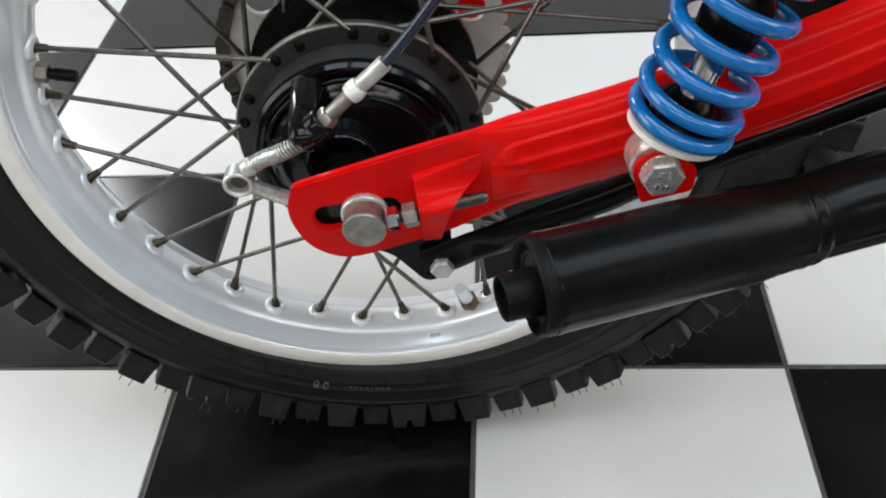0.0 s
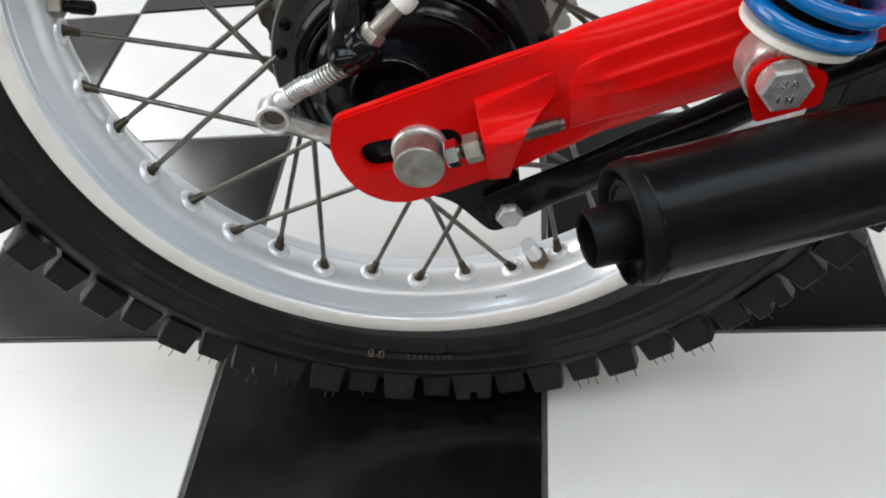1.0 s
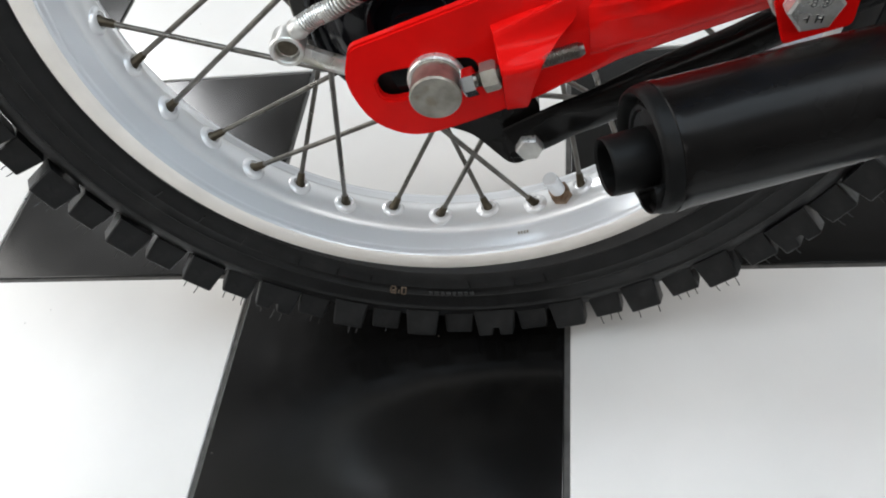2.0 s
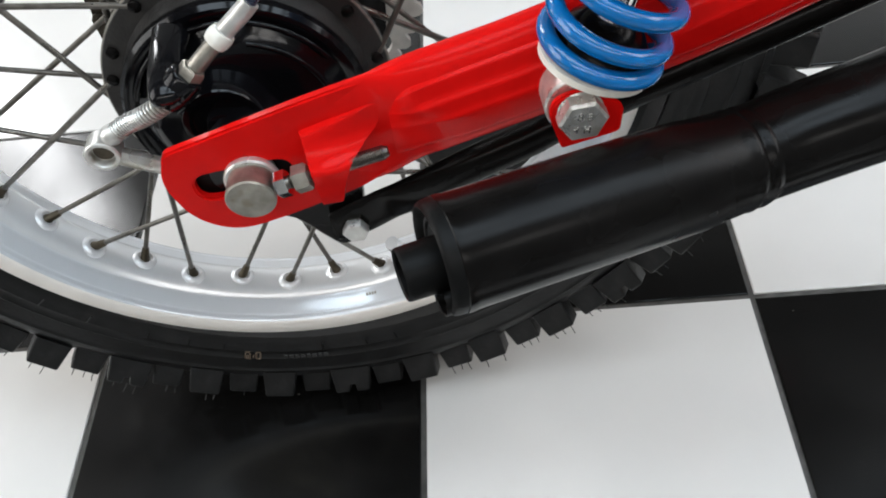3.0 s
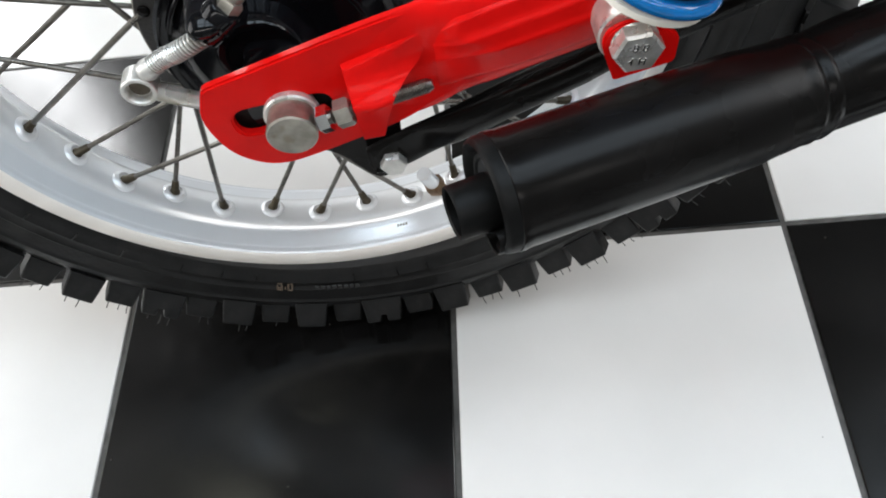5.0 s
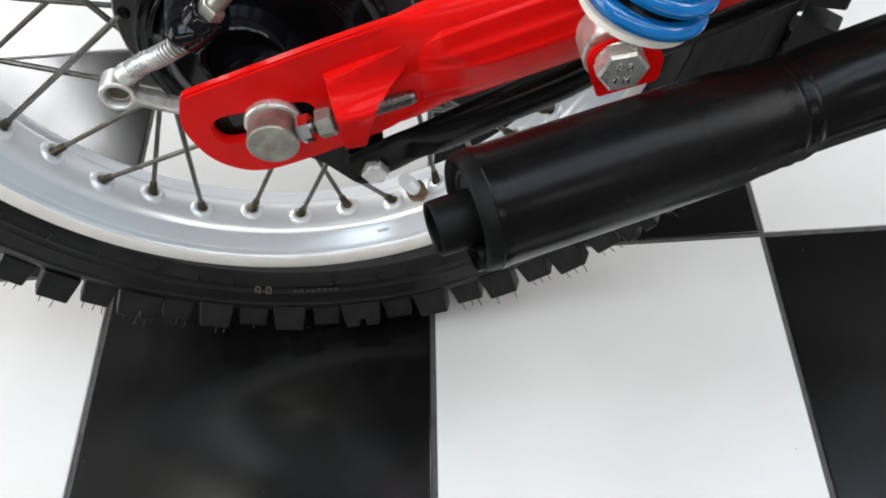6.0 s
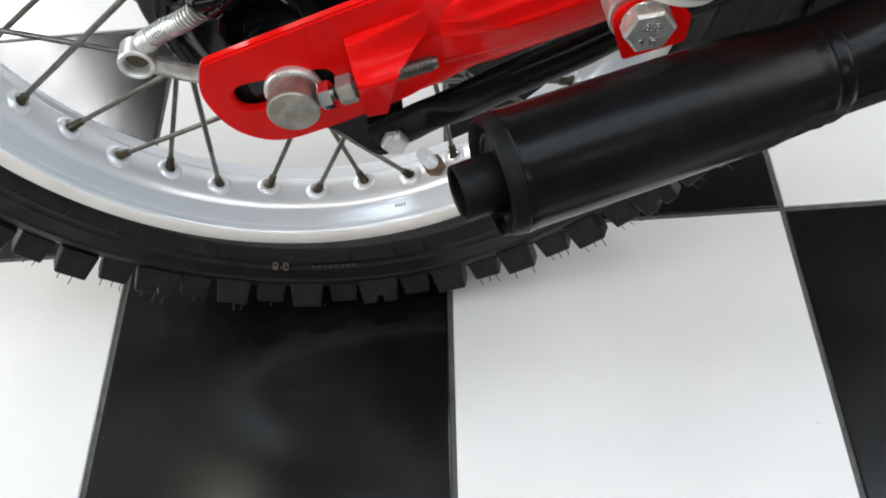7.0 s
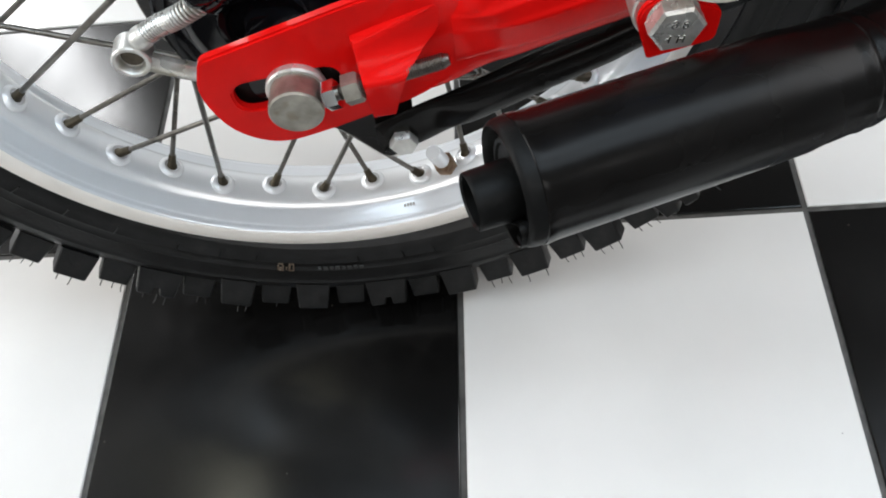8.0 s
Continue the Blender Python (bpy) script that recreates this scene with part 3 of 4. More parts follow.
# brake panel on the hub
panel_profile = [(-0.0455, 0.02), (-0.0455, 0.0670), (-0.0490, 0.0690), (-0.0545, 0.0690), (-0.0570, 0.0670), (-0.0575, 0.0630), (-0.0560, 0.0600), (-0.0600, 0.054), (-0.0640, 0.050), (-0.0655, 0.044), (-0.0660, 0.02)]
panel = bike_part("brake_panel", lathe(panel_profile, 72), BLACK, None, "glossy black drum brake panel")
bike_part("cam_boss", turned((-0.0080, -0.060, 0.0120), (-0.0080, -0.0840, 0.0120), [(0, 0.0270), (0.012, 0.0235), (0.018, 0.0235), (0.0205, 0.0220), (0.0205, 0.0185), (0.0185, 0.0170), (0.0185, 0.0100), (0.0235, 0.0090), (0.024, 0.0075)], 36), BLACK, panel)
bike_part("axle_boss", turned((0, -0.060, 0.0), (0, -0.1065, 0.0), [(0, 0.026), (0.010, 0.022), (0.0465, 0.018)], 28), BLACK, panel)
stop_line = smooth_line([(-0.0240, -0.056, 0.0570), (-0.0240, -0.074, 0.0568), (-0.0236, -0.092, 0.0535), (-0.0232, -0.1030, 0.0495), (-0.0230, -0.1055, 0.0480)], 5)
stop_size = [tuple(v) for v in smooth_line([(0.0060, 0.0100), (0.0056, 0.0090), (0.0064, 0.0090), (0.0062, 0.0080), (0.0020, 0.0030)], 5)]
bike_part("cable_stop", sweep(stop_line, stop_size, 20, power=2.6, side=(0, 0, 1)), BLACK, panel)
for r, a0, a1 in ((0.0600, -70, 60), (0.0505, 15, 75)):
    arc = [(r * math.sin(radians(a0 + (a1 - a0) * k / 24)), -0.0590 if r > 0.055 else -0.0640, r * math.cos(radians(a0 + (a1 - a0) * k / 24))) for k in range(25)]
    bike_part("panel_rib", sweep(arc, 0.0016, 10), BLACK, panel)

# brake lever with barrel, return spring, adjuster and cable
lever = bike_part("brake_lever", sweep(smooth_line([(-0.0200, -0.0885, -0.0230), (-0.0380, -0.0900, -0.0130), (-0.0556, -0.0920, -0.0030), (-0.0700, -0.0930, 0.0065)], 5), (0.0030, 0.0052), 12, power=3), ZINC, None, "zinc plated brake lever", at=NEAR)
eye = turned((-0.0766, -0.0860, 0.0117), (-0.0766, -0.0985, 0.0117), [(0, 0.0085), (0.0008, 0.0092), (0.0118, 0.0092), (0.0125, 0.0086), (0.0125, 0.0070), (0.0115, 0.0064), (0.0075, 0.0062)], 30)
bike_part("lever_barrel", eye, ZINC, lever, "round zinc plated lever eye")
bike_part("barrel_pin", cylinder((-0.0766, -0.085, 0.0117), (-0.0766, -0.0945, 0.0117), 0.0054, segs=24), CHAIN, lever)
CABLE_LINE = smooth_line([(-0.0720, -0.0935, 0.0225), (-0.0590, -0.0940, 0.0295), (-0.0475, -0.0950, 0.0340), (-0.0290, -0.0960, 0.0440), (-0.0147, -0.0950, 0.0577), (0.0015, -0.0905, 0.0697), (0.0194, -0.0880, 0.0837), (0.0366, -0.0860, 0.1012), (0.0574, -0.083, 0.1259), (0.085, -0.080, 0.165), (0.115, -0.076, 0.22)], 8)
cable = bike_part("brake_cable", sweep(CABLE_LINE[44:], 0.0033, 14), CABLE, None, "dark glossy brake cable", at=Matrix.Translation((0.0078, 0, 0.0028)))


def coil(line, turns, radius, wire, segs=10, per_turn=20, phase=0.0, hand=1):
    """A wire wound round a line."""
    pts = []
    n = int(turns * per_turn)
    for i in range(n + 1):
        s = i / n * (len(line) - 1)
        j = min(int(s), len(line) - 2)
        p = Vector(line[j]).lerp(Vector(line[j + 1]), s - j)
        d = (Vector(line[j + 1]) - Vector(line[j])).normalized()
        u = d.cross(Vector((0, 1, 0))).normalized()
        w = d.cross(u)
        a = hand * (2 * math.pi * turns * i / n + phase)
        pts.append(p + (u * math.cos(a) + w * math.sin(a)) * radius)
    return sweep(pts, wire, segs)


bike_part("return_spring", coil(CABLE_LINE[0:24], 25, 0.0048, 0.00062, 8, 16), ZINC, cable, "fine zinc plated return spring")
bike_part("cable_core", sweep(CABLE_LINE[0:42], 0.0042, 12), DULL, cable)
bike_part("spring_collar", sweep(CABLE_LINE[0:5], [0.0050, 0.0058, 0.0058, 0.0055, 0.0049], 18), ZINC, cable, "smooth zinc plated spring collar")
bike_part("cable_clamp", turned(CABLE_LINE[22], CABLE_LINE[31], [(0, 0.0062), (0.0006, 0.0082), (0.0016, 0.0090), (0.0090, 0.0092), (0.0094, 0.0087), (0.0108, 0.0087), (0.0112, 0.0092), (0.0190, 0.0090), (0.0200, 0.0082), (0.0202, 0.0050)], 36), BLACK, cable, "glossy black cable clamp")
bike_part("adjuster_nut", hex_head(CABLE_LINE[29], CABLE_LINE[32], 0.0112), DULL, cable, "dull steel adjuster nut")
bike_part("adjuster_thread", cylinder(CABLE_LINE[29], CABLE_LINE[39], 0.0042, segs=18), DULL, cable)
bike_part("adjuster_sleeve", sweep(CABLE_LINE[38:42], [0.0056, 0.0064, 0.0064, 0.0058], 18), CREAM, cable, "pale cable adjuster sleeve")
bike_part("cable_ferrule", sweep(CABLE_LINE[41:49], 0.0047, 16), ZINC, cable, "silver cable ferrule")

# swingarm: swaged tube flattened into a slotted plate at the axle
ARM = [(0.036, -0.1095, 0.0085, 0.0028, 0.0305), (0.056, -0.1100, 0.0118, 0.0034, 0.0318), (0.076, -0.1104, 0.0194, 0.0046, 0.0303), (0.092, -0.1114, 0.0257, 0.0110, 0.0294), (0.112, -0.1118, 0.0315, 0.0130, 0.0285), (0.150, -0.1118, 0.0413, 0.0130, 0.0282), (0.220, -0.1118, 0.0620, 0.0130, 0.0288), (0.290, -0.1110, 0.0892, 0.0135, 0.0275), (0.38, -0.1100, 0.122, 0.0140, 0.0260), (0.52, -0.1090, 0.172, 0.0150, 0.0260)]
arm_run = smooth_line(ARM, 6)
arm_line, arm_size = [tuple(v[:3]) for v in arm_run], [(v[3], v[4]) for v in arm_run]
arm = bike_part("swingarm", sweep(arm_line, arm_size, 96, power=2.5), RED, None, "glossy red painted swingarm", at=NEAR)
rib = bmesh.new()
rings = []
stations = [0.0755 + 0.0009 * k for k in range(20)] + [0.094 + 0.006 * k for k in range(71)]
for x in stations:
    p = [x] + [float(np.interp(x, [v[0] for v in arm_run], [v[k] for v in arm_run])) for k in (1, 2)]
    ring = []
    for y, z in round_loop([(-0.004, 0.0235), (-0.0126, 0.0198), (-0.0138, 0.0118), (-0.0160, 0.0090), (-0.0163, 0.0022), (-0.0175, -0.0006), (-0.0135, -0.0180), (-0.004, -0.0235)], [0.001, 0.0009, 0.003, 0.0011, 0.003, 0.0016, 0.004, 0.001], 5):
        reach = 0.013 + 0.030 * min(1.0, max(0.0, (0.013 - z) / 0.020))
        rise = math.sin(min(1.0, (x - 0.0755) / reach) * math.pi / 2)
        ring.append(rib.verts.new((x, p[1] + y * (0.35 + 0.65 * rise), p[2] + (z if z < 0.006 else 0.006 + (z - 0.006) * (0.55 + 0.45 * rise)))))
    rings.append(ring)
for p, q in zip(rings, rings[1:]):
    for k in range(len(p)):
        rib.faces.new((p[k], p[(k + 1) % len(p)], q[(k + 1) % len(p)], q[k]))
rib.faces.new(rings[0][::-1])
rib.faces.new(rings[-1])
bike_part("pressed_rib", rib, RED, arm, "pressed rib along the swingarm")
blade = round_loop([(0.076, 0.0490), (0.0350, 0.0395), (-0.0415, 0.0185), (-0.0490, -0.0020), (-0.0405, -0.0300), (-0.0190, -0.0435), (0.0120, -0.0365), (0.056, -0.0225), (0.078, -0.0085)], [0.002, 0.02, 0.004, 0.016, 0.018, 0.018, 0.02, 0.01, 0.002], 6)
slot = round_loop([(-0.0325, 0.0010), (0.0200, 0.0055), (0.0215, -0.0115), (-0.0315, -0.0165)], 0.009, 5)
bike_part("axle_plate", plate(blade, -0.1125, -0.1065, [slot], 0.0012), RED, arm, "flat slotted red axle plate")
far = sweep([(p[0], 0.006 - p[1], p[2] - 0.006) for p in arm_line], arm_size, 20, power=2.3)
bike_part("far_arm", far, RED, arm)
bike_part("cross_tube", cylinder((0.40, -0.12, 0.142), (0.40, 0.12, 0.136), 0.02), RED, arm)
bike_part("far_axle_plate", plate(blade, 0.1065, 0.1125, [slot], 0.001), RED, arm)

# adjuster bracket, its bolt and the axle end
WELD, BACK = random.Random(5), -0.1118
left_side = smooth_line([(0.0290, BACK, 0.0218), (0.0298, -0.1165, 0.0212), (0.0302, -0.1186, 0.0192), (0.0308, -0.1215, 0.0145), (0.0316, -0.1260, 0.0100), (0.0322, -0.1300, 0.0062), (0.0322, -0.1292, 0.0008), (0.0322, -0.1268, -0.0070), (0.0322, -0.1238, -0.0175), (0.0322, -0.1205, -0.0238), (0.0322, BACK, -0.0270)], 5)
right_side = smooth_line([(0.0728, BACK, 0.0352), (0.0722, -0.1135, 0.0348), (0.0716, -0.1142, 0.0335), (0.0700, -0.1150, 0.0225), (0.0618, -0.1195, 0.0150), (0.0535, -0.1290, 0.0085), (0.0512, -0.1285, 0.0030), (0.0476, -0.1260, -0.0070), (0.0448, -0.1232, -0.0178), (0.0428, -0.1200, -0.0240), (0.0422, BACK, -0.0272)], 5)
sheet = bmesh.new()
rings = []
for i, (a, b) in enumerate(zip(left_side, right_side)):
    a, b = Vector(a), Vector(b)
    ring = [sheet.verts.new((a.x, BACK, a.z)), sheet.verts.new((a.x - 0.0002, min(BACK, a.y + 0.0018), a.z))]
    for k in range(19):
        p = a.lerp(b, 0.022 + 0.956 * k / 18)
        if 4 <= i <= 11:
            p += Vector((0, WELD.uniform(-0.0004, 0.0001), WELD.uniform(-0.0003, 0.0003)))
        p.y += 0.0012 * (k / 9 - 1) ** 2 * max(0.0, 1 - abs(i - 26) / 6)
        ring.append(sheet.verts.new((p.x, min(BACK, p.y), p.z)))
    ring += [sheet.verts.new((b.x + 0.0002, min(BACK, b.y + 0.0018), b.z)), sheet.verts.new((b.x, BACK, b.z))]
    rings.append(ring)
for p, q in zip(rings, rings[1:]):
    for k in range(len(p)):
        sheet.faces.new((p[k], p[(k + 1) % len(p)], q[(k + 1) % len(p)], q[k]))
bmesh.ops.remove_doubles(sheet, verts=sheet.verts, dist=0.00002)
bike_part("adjuster_bracket", sheet, RED, arm, "red welded chain adjuster bracket")
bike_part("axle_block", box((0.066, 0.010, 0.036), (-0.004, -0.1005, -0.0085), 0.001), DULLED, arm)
axle = bike_part("axle_bolt", turned((-0.0010, -0.1060, -0.0040), (-0.0010, -0.1300, -0.0040), [(0, 0.0120), (0.0205, 0.0130), (0.0232, 0.0130), (0.0240, 0.0122)], 40), DULL, None, "dull steel axle end", at=NEAR)
bike_part("axle_washer", turned((-0.0010, -0.1126, -0.0040), (-0.0010, -0.1165, -0.0040), [(0, 0.0146), (0.003, 0.0146), (0.0039, 0.0138)], 36), ZINC, axle)
A0, A1 = Vector((0.0125, -0.1255, -0.0008)), Vector((0.0735, -0.1240, 0.0108))
ad = (A1 - A0).normalized()
stud = bike_part("adjuster_stud", turned(A0, A1, [(0, 0.0037)] + [(0.008 + 0.00055 * i, 0.0039 if i % 2 else 0.0034) for i in range(93)] + [(0.0608, 0.0025)], 14), STEEL, None, "threaded chain adjuster stud", at=NEAR)
bike_part("lock_nut", hex_head(A0 + ad * 0.0108, A0 + ad * 0.0186, 0.0130), DULL, stud)
bike_part("stud_head", hex_head(A0 + ad * 0.0070, A0 + ad * 0.0005, 0.0125), CHROME, stud, "bright hexagon stud head")

# torque stay of the brake panel
stay_line = smooth_line([(0.0300, -0.0895, -0.0785), (0.0330, -0.0895, -0.0778), (0.0470, -0.0895, -0.0726), (0.0640, -0.0900, -0.0645), (0.0828, -0.0940, -0.0540), (0.1165, -0.0985, -0.0345), (0.1480, -0.1000, -0.0205), (0.1680, -0.1000, -0.0112), (0.2233, -0.1000, 0.0101), (0.305, -0.1000, 0.0420), (0.45, -0.100, 0.099)], 5)
stay_size = [tuple(v) for v in smooth_line([(0.0022, 0.0095), (0.0024, 0.0120), (0.0024, 0.0133), (0.0032, 0.0126), (0.0064, 0.0116), (0.0084, 0.0104), (0.0086, 0.0098), (0.0086, 0.0092), (0.0086, 0.0090), (0.0086, 0.0088), (0.0086, 0.0088)], 5)]
stay = bike_part("brake_stay", sweep(stay_line, stay_size, 24, power=2.4), SATIN, None, "glossy black brake torque stay", at=Matrix.Translation((0.0045, 0, 0.0085)))
bike_part("stay_bolt", hex_head((0.0428, -0.0920, -0.0785), (0.0428, -0.0975, -0.0785), 0.0140), ZINC, stay, "plated steel stay bolt")
lug = round_loop([(-0.0200, -0.0450), (0.0150, -0.0620), (0.0360, -0.0920), (0.0520, -0.0840), (0.0560, -0.0450), (0.0400, -0.0250)], 0.008, 4)
bike_part("panel_lug", plate(lug, -0.0860, -0.0560), SATIN, panel)

# shock absorber
S0, SD = Vector((0.1726, -0.1330, 0.0430)), Vector((0.312, 0.0, 0.969)).normalized()


def on_shock(s):
    return S0 + SD * s


shock = bike_part("shock_absorber", turned(on_shock(0.118), on_shock(0.33), [(0, 0.012), (0.004, 0.0180), (0.17, 0.0190), (0.212, 0.012)], 28), SATIN, None, "shock absorber with bright blue spring", at=SHOCK)
RISE = ((0.0, 0.0), (1.0, 0.0095), (2.0, 0.0260), (3.0, 0.0450), (11.0, 0.1990))
start = [on_shock(0.0200 + float(np.interp(i / 8, [r[0] for r in RISE], [r[1] for r in RISE]))) for i in range(89)]
bike_part("spring", coil(start, 11, 0.0260, 0.0042, 14, 36, 2.6, -1), BLUE, shock, "glossy blue coil spring")
bike_part("damper_rod", cylinder(on_shock(0.010), on_shock(0.12), 0.0080, segs=24), CHROME, shock, "bright damper rod")
bike_part("bump_stop", turned(on_shock(0.0175), on_shock(0.0515), [(0, 0.021), (0.006, 0.0225), (0.014, 0.018), (0.020, 0.010)], 24), SATIN, shock)
bike_part("rubber_buffer", turned(on_shock(0.066), on_shock(0.098), [(0, 0.011), (0.004, 0.0155), (0.014, 0.0165), (0.027, 0.0160), (0.032, 0.0120)], 28), SATIN, shock, "black rubber buffer on the damper rod")
bike_part("spring_seat", turned(on_shock(0.0128), on_shock(0.0180), [(0, 0.0220), (0.0016, 0.0262), (0.0045, 0.0262), (0.0052, 0.0252)], 40), CREAM, shock, "cream spring seat")
bike_part("lower_eye", turned((0.1685, -0.1170, 0.0418), (0.1685, -0.1438, 0.0418), [(0, 0.0150), (0.001, 0.0158), (0.0258, 0.0158), (0.0268, 0.0148)], 36), ZINC, shock, "grey metal lower shock eye")
bike_part("eye_neck", turned((0.1690, -0.1320, 0.0480), on_shock(0.0115), [(0, 0.0125), (0.007, 0.0135)], 28), ZINC, shock)
clevis = round_loop([(0.1575, 0.0500), (0.1535, 0.0420), (0.1600, 0.0195), (0.1875, 0.0255), (0.1885, 0.0410), (0.1690, 0.0530)], [0.008, 0.006, 0.002, 0.003, 0.004, 0.012], 5)
bike_part("shock_tab", plate(clevis, -0.1475, -0.1440), RED, arm, "red shock mounting tab", at=NEAR.inverted() @ SHOCK)
bike_part("tab_bridge", box((0.014, 0.030, 0.005), (0.1775, -0.1310, 0.0300), 0.0015), RED, arm, at=NEAR.inverted() @ SHOCK)
bolt = bike_part("shock_bolt", hex_head((0.1682, -0.1485, 0.0415), (0.1682, -0.1562, 0.0415), 0.0200, flat=0.05), ZINC, None, "zinc plated hexagon bolt", at=SHOCK)
bike_part("bolt_washer", cylinder((0.1682, -0.1473, 0.0415), (0.1682, -0.1487, 0.0415), 0.0108, segs=32), ZINC, bolt)


def stamped(text, size, m, material, parent):
    """Small raised characters as a mesh."""
    fc = bpy.data.curves.new("stamp", "FONT")
    fc.body, fc.size, fc.extrude, fc.align_x, fc.align_y = text, size, 0.00012, "CENTER", "CENTER"
    ob = new("stamp_text", fc)
    me = bpy.data.meshes.new_from_object(ob)
    bpy.data.objects.remove(ob)
    me.materials.append(material)
    bike_part("grade_stamp", me, material, parent, "raised grade number", m)


FACE = Matrix.Translation((0.1682, -0.1563, 0.0415)) @ Matrix.Rotation(radians(8), 4, "Y") @ Matrix.Rotation(radians(90), 4, "X")
stamped("8 8", 0.0056, FACE @ Matrix.Translation((0, 0.0032, 0)), CHROME, bolt)
for x, w, h in ((-0.0026, 0.0007, 0.0036), (-0.0034, 0.0016, 0.0007), (0.0008, 0.0007, 0.0036), (0.0032, 0.0007, 0.0036), (0.0020, 0.0022, 0.0007)):
    bike_part("maker_stamp", box((w, h, 0.0003), (x, -0.0040, 0)), CHROME, bolt, "raised maker mark bar", FACE)

# muffler with end cap, tail pipe and head pipe
MUF = [Vector((0.0996, -0.1990, 0.0174)), Vector((0.2400, -0.1605, 0.0100))]
md = (MUF[1] - MUF[0]).normalized()
ml = (MUF[1] - MUF[0]).length
muffler = bike_part("muffler", turned(MUF[0], MUF[1], [(0, 0.0215), (0.0004, 0.0262), (0.0014, 0.0271), (0.0040, 0.0272), (0.0060, 0.0268), (0.030, 0.0268), (0.070, 0.0269), (0.120, 0.0266), (ml - 0.020, 0.0258), (ml - 0.008, 0.0252), (ml - 0.004, 0.0248), (ml - 0.001, 0.0253), (ml + 0.001, 0.0248), (ml + 0.0025, 0.0238), (ml + 0.004, 0.0240), (ml + 0.006, 0.0249), (ml + 0.0085, 0.0244), (ml + 0.011, 0.0236)], 56), SATIN, None, "satin black muffler")
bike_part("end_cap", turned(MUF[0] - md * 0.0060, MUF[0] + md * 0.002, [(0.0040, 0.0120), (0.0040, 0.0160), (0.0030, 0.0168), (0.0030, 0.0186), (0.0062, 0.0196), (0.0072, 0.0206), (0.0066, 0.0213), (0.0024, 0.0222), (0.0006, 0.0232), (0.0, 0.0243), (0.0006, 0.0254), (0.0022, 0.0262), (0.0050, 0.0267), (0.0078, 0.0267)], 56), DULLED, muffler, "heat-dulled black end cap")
down = Vector((0.0040, -0.0172, -0.0155))
down = (down - md * down.dot(md)).normalized()
across = md.cross(down)
hole = bmesh.new()
rings = []
for size, deep in ((1.0, 0.0030), (1.0, -0.0010), (0.93, -0.0018), (0.82, -0.0012), (0.74, 0.0030), (0.70, 0.0075)):
    ring = []
    for k in range(28):
        a = 2 * math.pi * k / 28
        u, v = 0.0115 * math.cos(a), 0.0055 * math.copysign(abs(math.sin(a)) ** 0.8, math.sin(a))
        ring.append(hole.verts.new(MUF[0] - md * (0.0060 - deep) + down * (0.0200 + v * size - u * u * 18) + across * u * (size + 1) / 2))
    rings.append(ring)
for p, q in zip(rings, rings[1:]):
    for k in range(28):
        hole.faces.new((p[k], p[(k + 1) % 28], q[(k + 1) % 28], q[k]))
hole.faces.new(rings[-1])
hole.faces.new(rings[0][::-1])
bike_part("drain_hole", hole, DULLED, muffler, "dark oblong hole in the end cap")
tip0 = MUF[0] - md * 0.001 + Vector((-0.0005, 0, -0.0035))
pipe = turned(tip0, tip0 - md * 0.0195, [(0, 0.0128), (0.0175, 0.0124), (0.0190, 0.0122), (0.0195, 0.0117), (0.0185, 0.0108), (0.002, 0.0106)], 36)
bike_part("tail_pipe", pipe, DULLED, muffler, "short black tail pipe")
head_line = smooth_line([MUF[1] + md * 0.004, MUF[1] + md * 0.035 + Vector((0, 0, 0.003)), (0.340, -0.140, 0.0210), (0.42, -0.130, 0.052), (0.54, -0.122, 0.10)], 6)
bike_part("head_pipe", sweep(head_line, [0.0236 + 0.0022 * min(1.0, i / 10) for i in range(len(head_line))], 32), SATIN, muffler, "black exhaust head pipe")

# sprocket and chain on the far side
CHAIN_Y = 0.0700
teeth = []
N_TEETH = 48
for k in range(N_TEETH * 4):
    a = 2 * math.pi * k / (N_TEETH * 4)
    r = (0.1095, 0.1112, 0.1095, 0.1030)[k % 4]
    teeth.append((r * math.sin(a), r * math.cos(a)))
holes = []
for k in range(6):
    a = 2 * math.pi * (k + 1.12) / 6
    holes.append([(0.0885 * math.sin(a) + 0.0110 * math.cos(t * math.pi / 8), 0.0885 * math.cos(a) + 0.0110 * math.sin(t * math.pi / 8)) for t in range(16)])
sprocket = bike_part("sprocket", plate(teeth, CHAIN_Y - 0.0025, CHAIN_Y + 0.0025, holes, 0.0), CARRIER, None, "worn steel chain sprocket", smooth=False)
chain_path = [Vector((0.106 * math.sin(radians(a)), CHAIN_Y, -0.106 * math.cos(radians(a)))) for a in range(-196, 8, 2)]
last, first = chain_path[-1], chain_path[0]
chain_path += [last + (Vector((0.45, CHAIN_Y, 0.0360)) - last) * (i / 60) - Vector((0, 0, 0.040 * i / 60 * (1 - i / 60))) for i in range(1, 61)]
chain_path = [Vector((0.45, CHAIN_Y, 0.085)).lerp(first, i / 60) for i in range(60)] + chain_path
link_bm = bmesh.new()
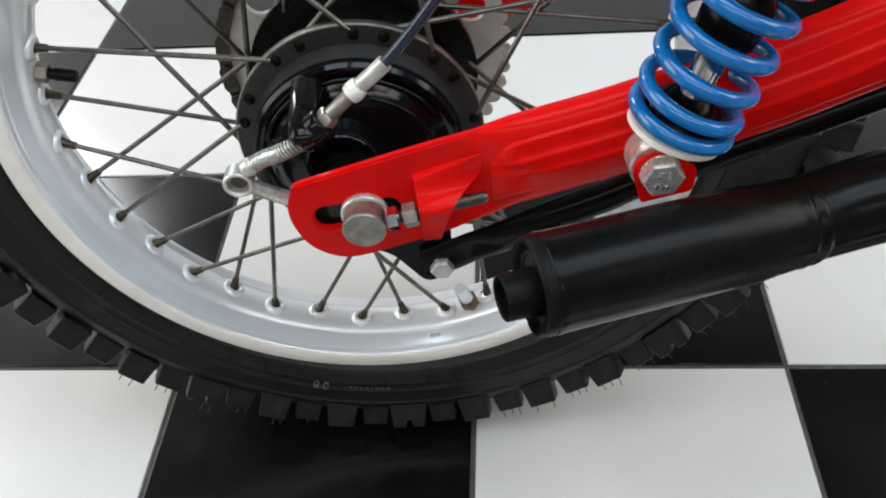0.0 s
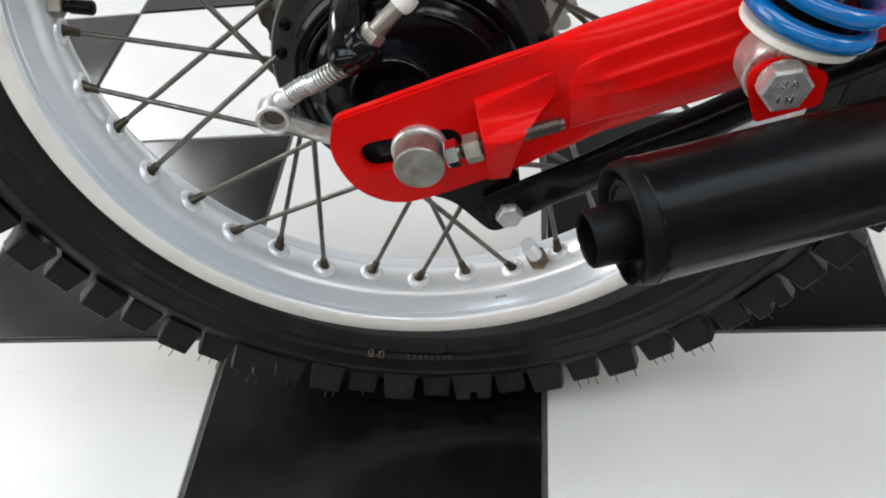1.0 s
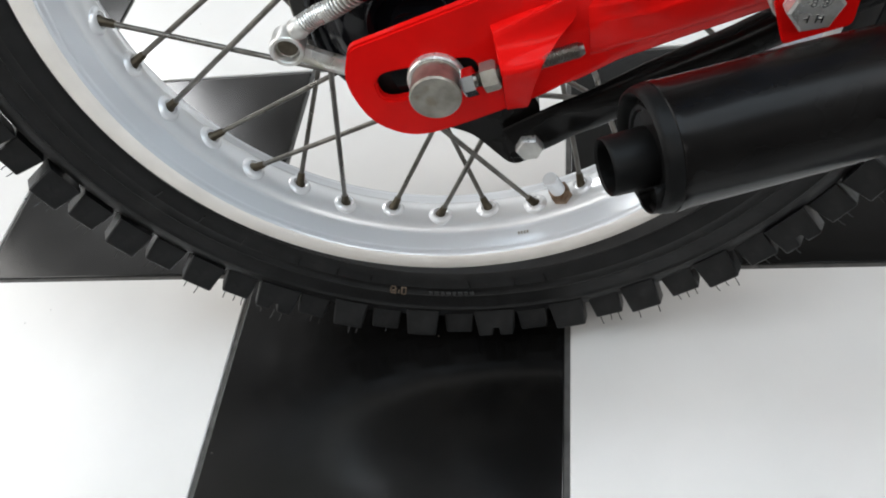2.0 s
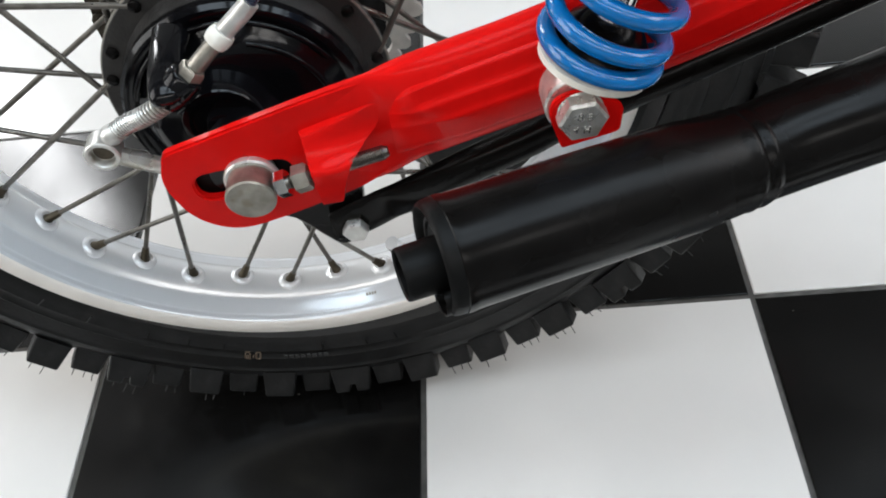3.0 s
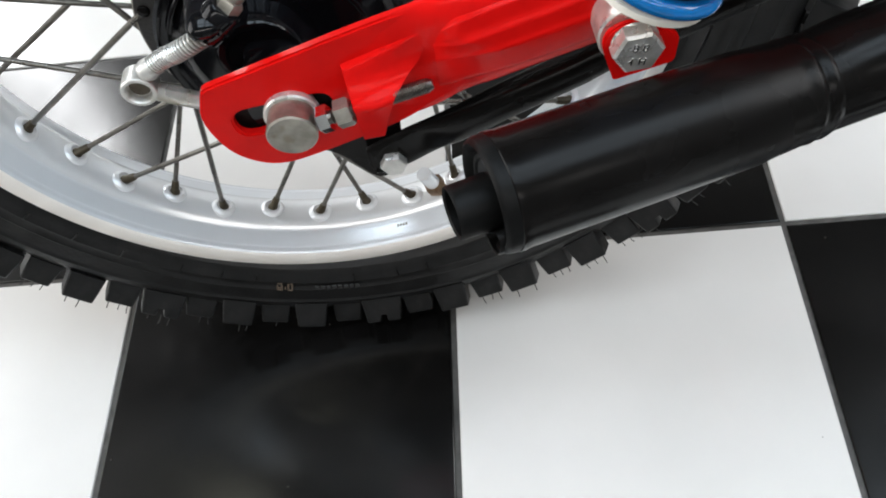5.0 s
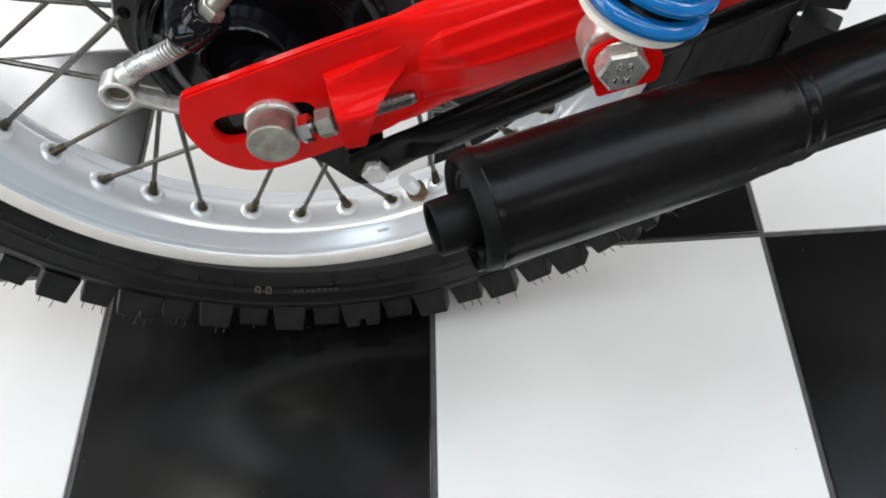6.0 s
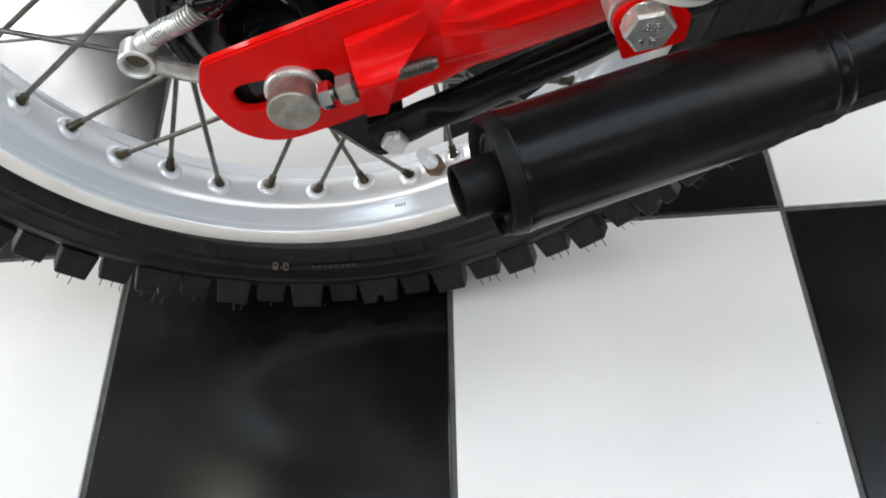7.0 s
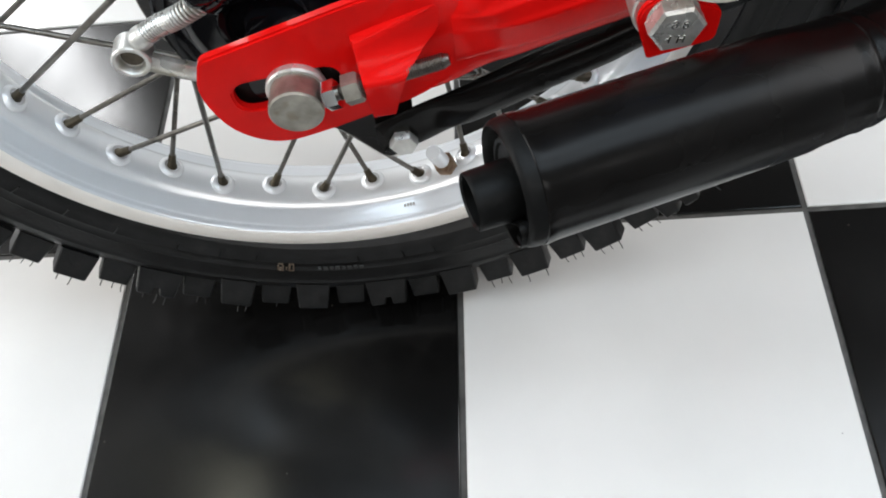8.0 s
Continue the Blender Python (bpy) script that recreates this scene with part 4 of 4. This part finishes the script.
for y in (-0.0062, 0.0062):
    loop = [(0.0085 * math.cos(t) + (0.0065 if math.cos(t) > 0 else -0.0065) * 0.5, 0.0062 * math.sin(t) * (0.75 + 0.25 * abs(math.cos(t)))) for t in [2 * math.pi * i / 12 for i in range(12)]]
    a = [link_bm.verts.new((x, y - 0.0008, z)) for x, z in loop]
    b = [link_bm.verts.new((x, y + 0.0008, z)) for x, z in loop]
    link_bm.faces.new(a)
    link_bm.faces.new(b[::-1])
    for i in range(12):
        link_bm.faces.new((a[i], b[i], b[(i + 1) % 12], a[(i + 1) % 12]))
turned((-0.0062, -0.0075, 0), (-0.0062, 0.0075, 0), [(0, 0.0030), (0.015, 0.0030)], 8, link_bm)
link = mesh_of("chain_link", link_bm, CHAIN)
chain = bike_part("chain", sweep(chain_path, (0.0028, 0.0016), 6), CHAIN, None, "oily steel drive chain")
run, spots = 0.0, []
for p, q in zip(chain_path, chain_path[1:]):
    while run < (q - p).length:
        spots.append((p + (q - p).normalized() * run, (q - p).normalized()))
        run += 0.0127
    run -= (q - p).length
for count, (p, x) in enumerate(spots):
    y = Vector((0, 1.35 if count % 2 else 0.95, 0))
    z = x.cross(Vector((0, 1.12 if count % 2 else 0.98, 0)))
    m = Matrix(((x.x, y.x, z.x, p.x), (x.y, y.y, z.y, p.y), (x.z, y.z, z.z, p.z), (0, 0, 0, 1)))
    part("chain_link", link, None, chain, at=m)

# ---------------------------------------------------------------- floor tiles
bed = box((X1 - X0 + 0.3, Y1 - Y0 + 0.3, 0.1), ((X0 + X1) / 2, (Y0 + Y1) / 2, -0.0520))
floor = tagged(new("floor", mesh_of("floor", bed, GROUT, False)), "black and white checkered tile floor with dark joints", "floor", kind="structure")


def tile_mesh(name, material):
    w, h, e = TILE / 2 - 0.0024, 0.010, 0.0012
    bm = bmesh.new()
    rings = []
    for inset, z in ((0, -h), (0, -e), (e * 0.35, -e * 0.3), (e, 0)):
        s = w - inset
        rings.append([bm.verts.new((x * s, y * s, z)) for x, y in ((-1, -1), (1, -1), (1, 1), (-1, 1))])
    for p, q in zip(rings, rings[1:]):
        for k in range(4):
            bm.faces.new((p[k], p[(k + 1) % 4], q[(k + 1) % 4], q[k]))
    bm.faces.new(rings[-1])
    return mesh_of(name, bm, material, False)


WHITE, DARK = tile_mesh("white_tile", WHITE_TILE), tile_mesh("black_tile", BLACK_TILE)
for i in range(-6, 9):
    for j in range(-7, 7):
        odd = (i + j) % 2
        at = Matrix.Translation((TILE * (i + 0.5), TILE * (j + 0.5), rng.uniform(-0.0002, 0.0002)))
        part("black_tile" if odd else "white_tile", DARK if odd else WHITE, None, floor, at=at @ Matrix.Rotation(radians(90 * rng.randrange(4)), 4, "Z"))
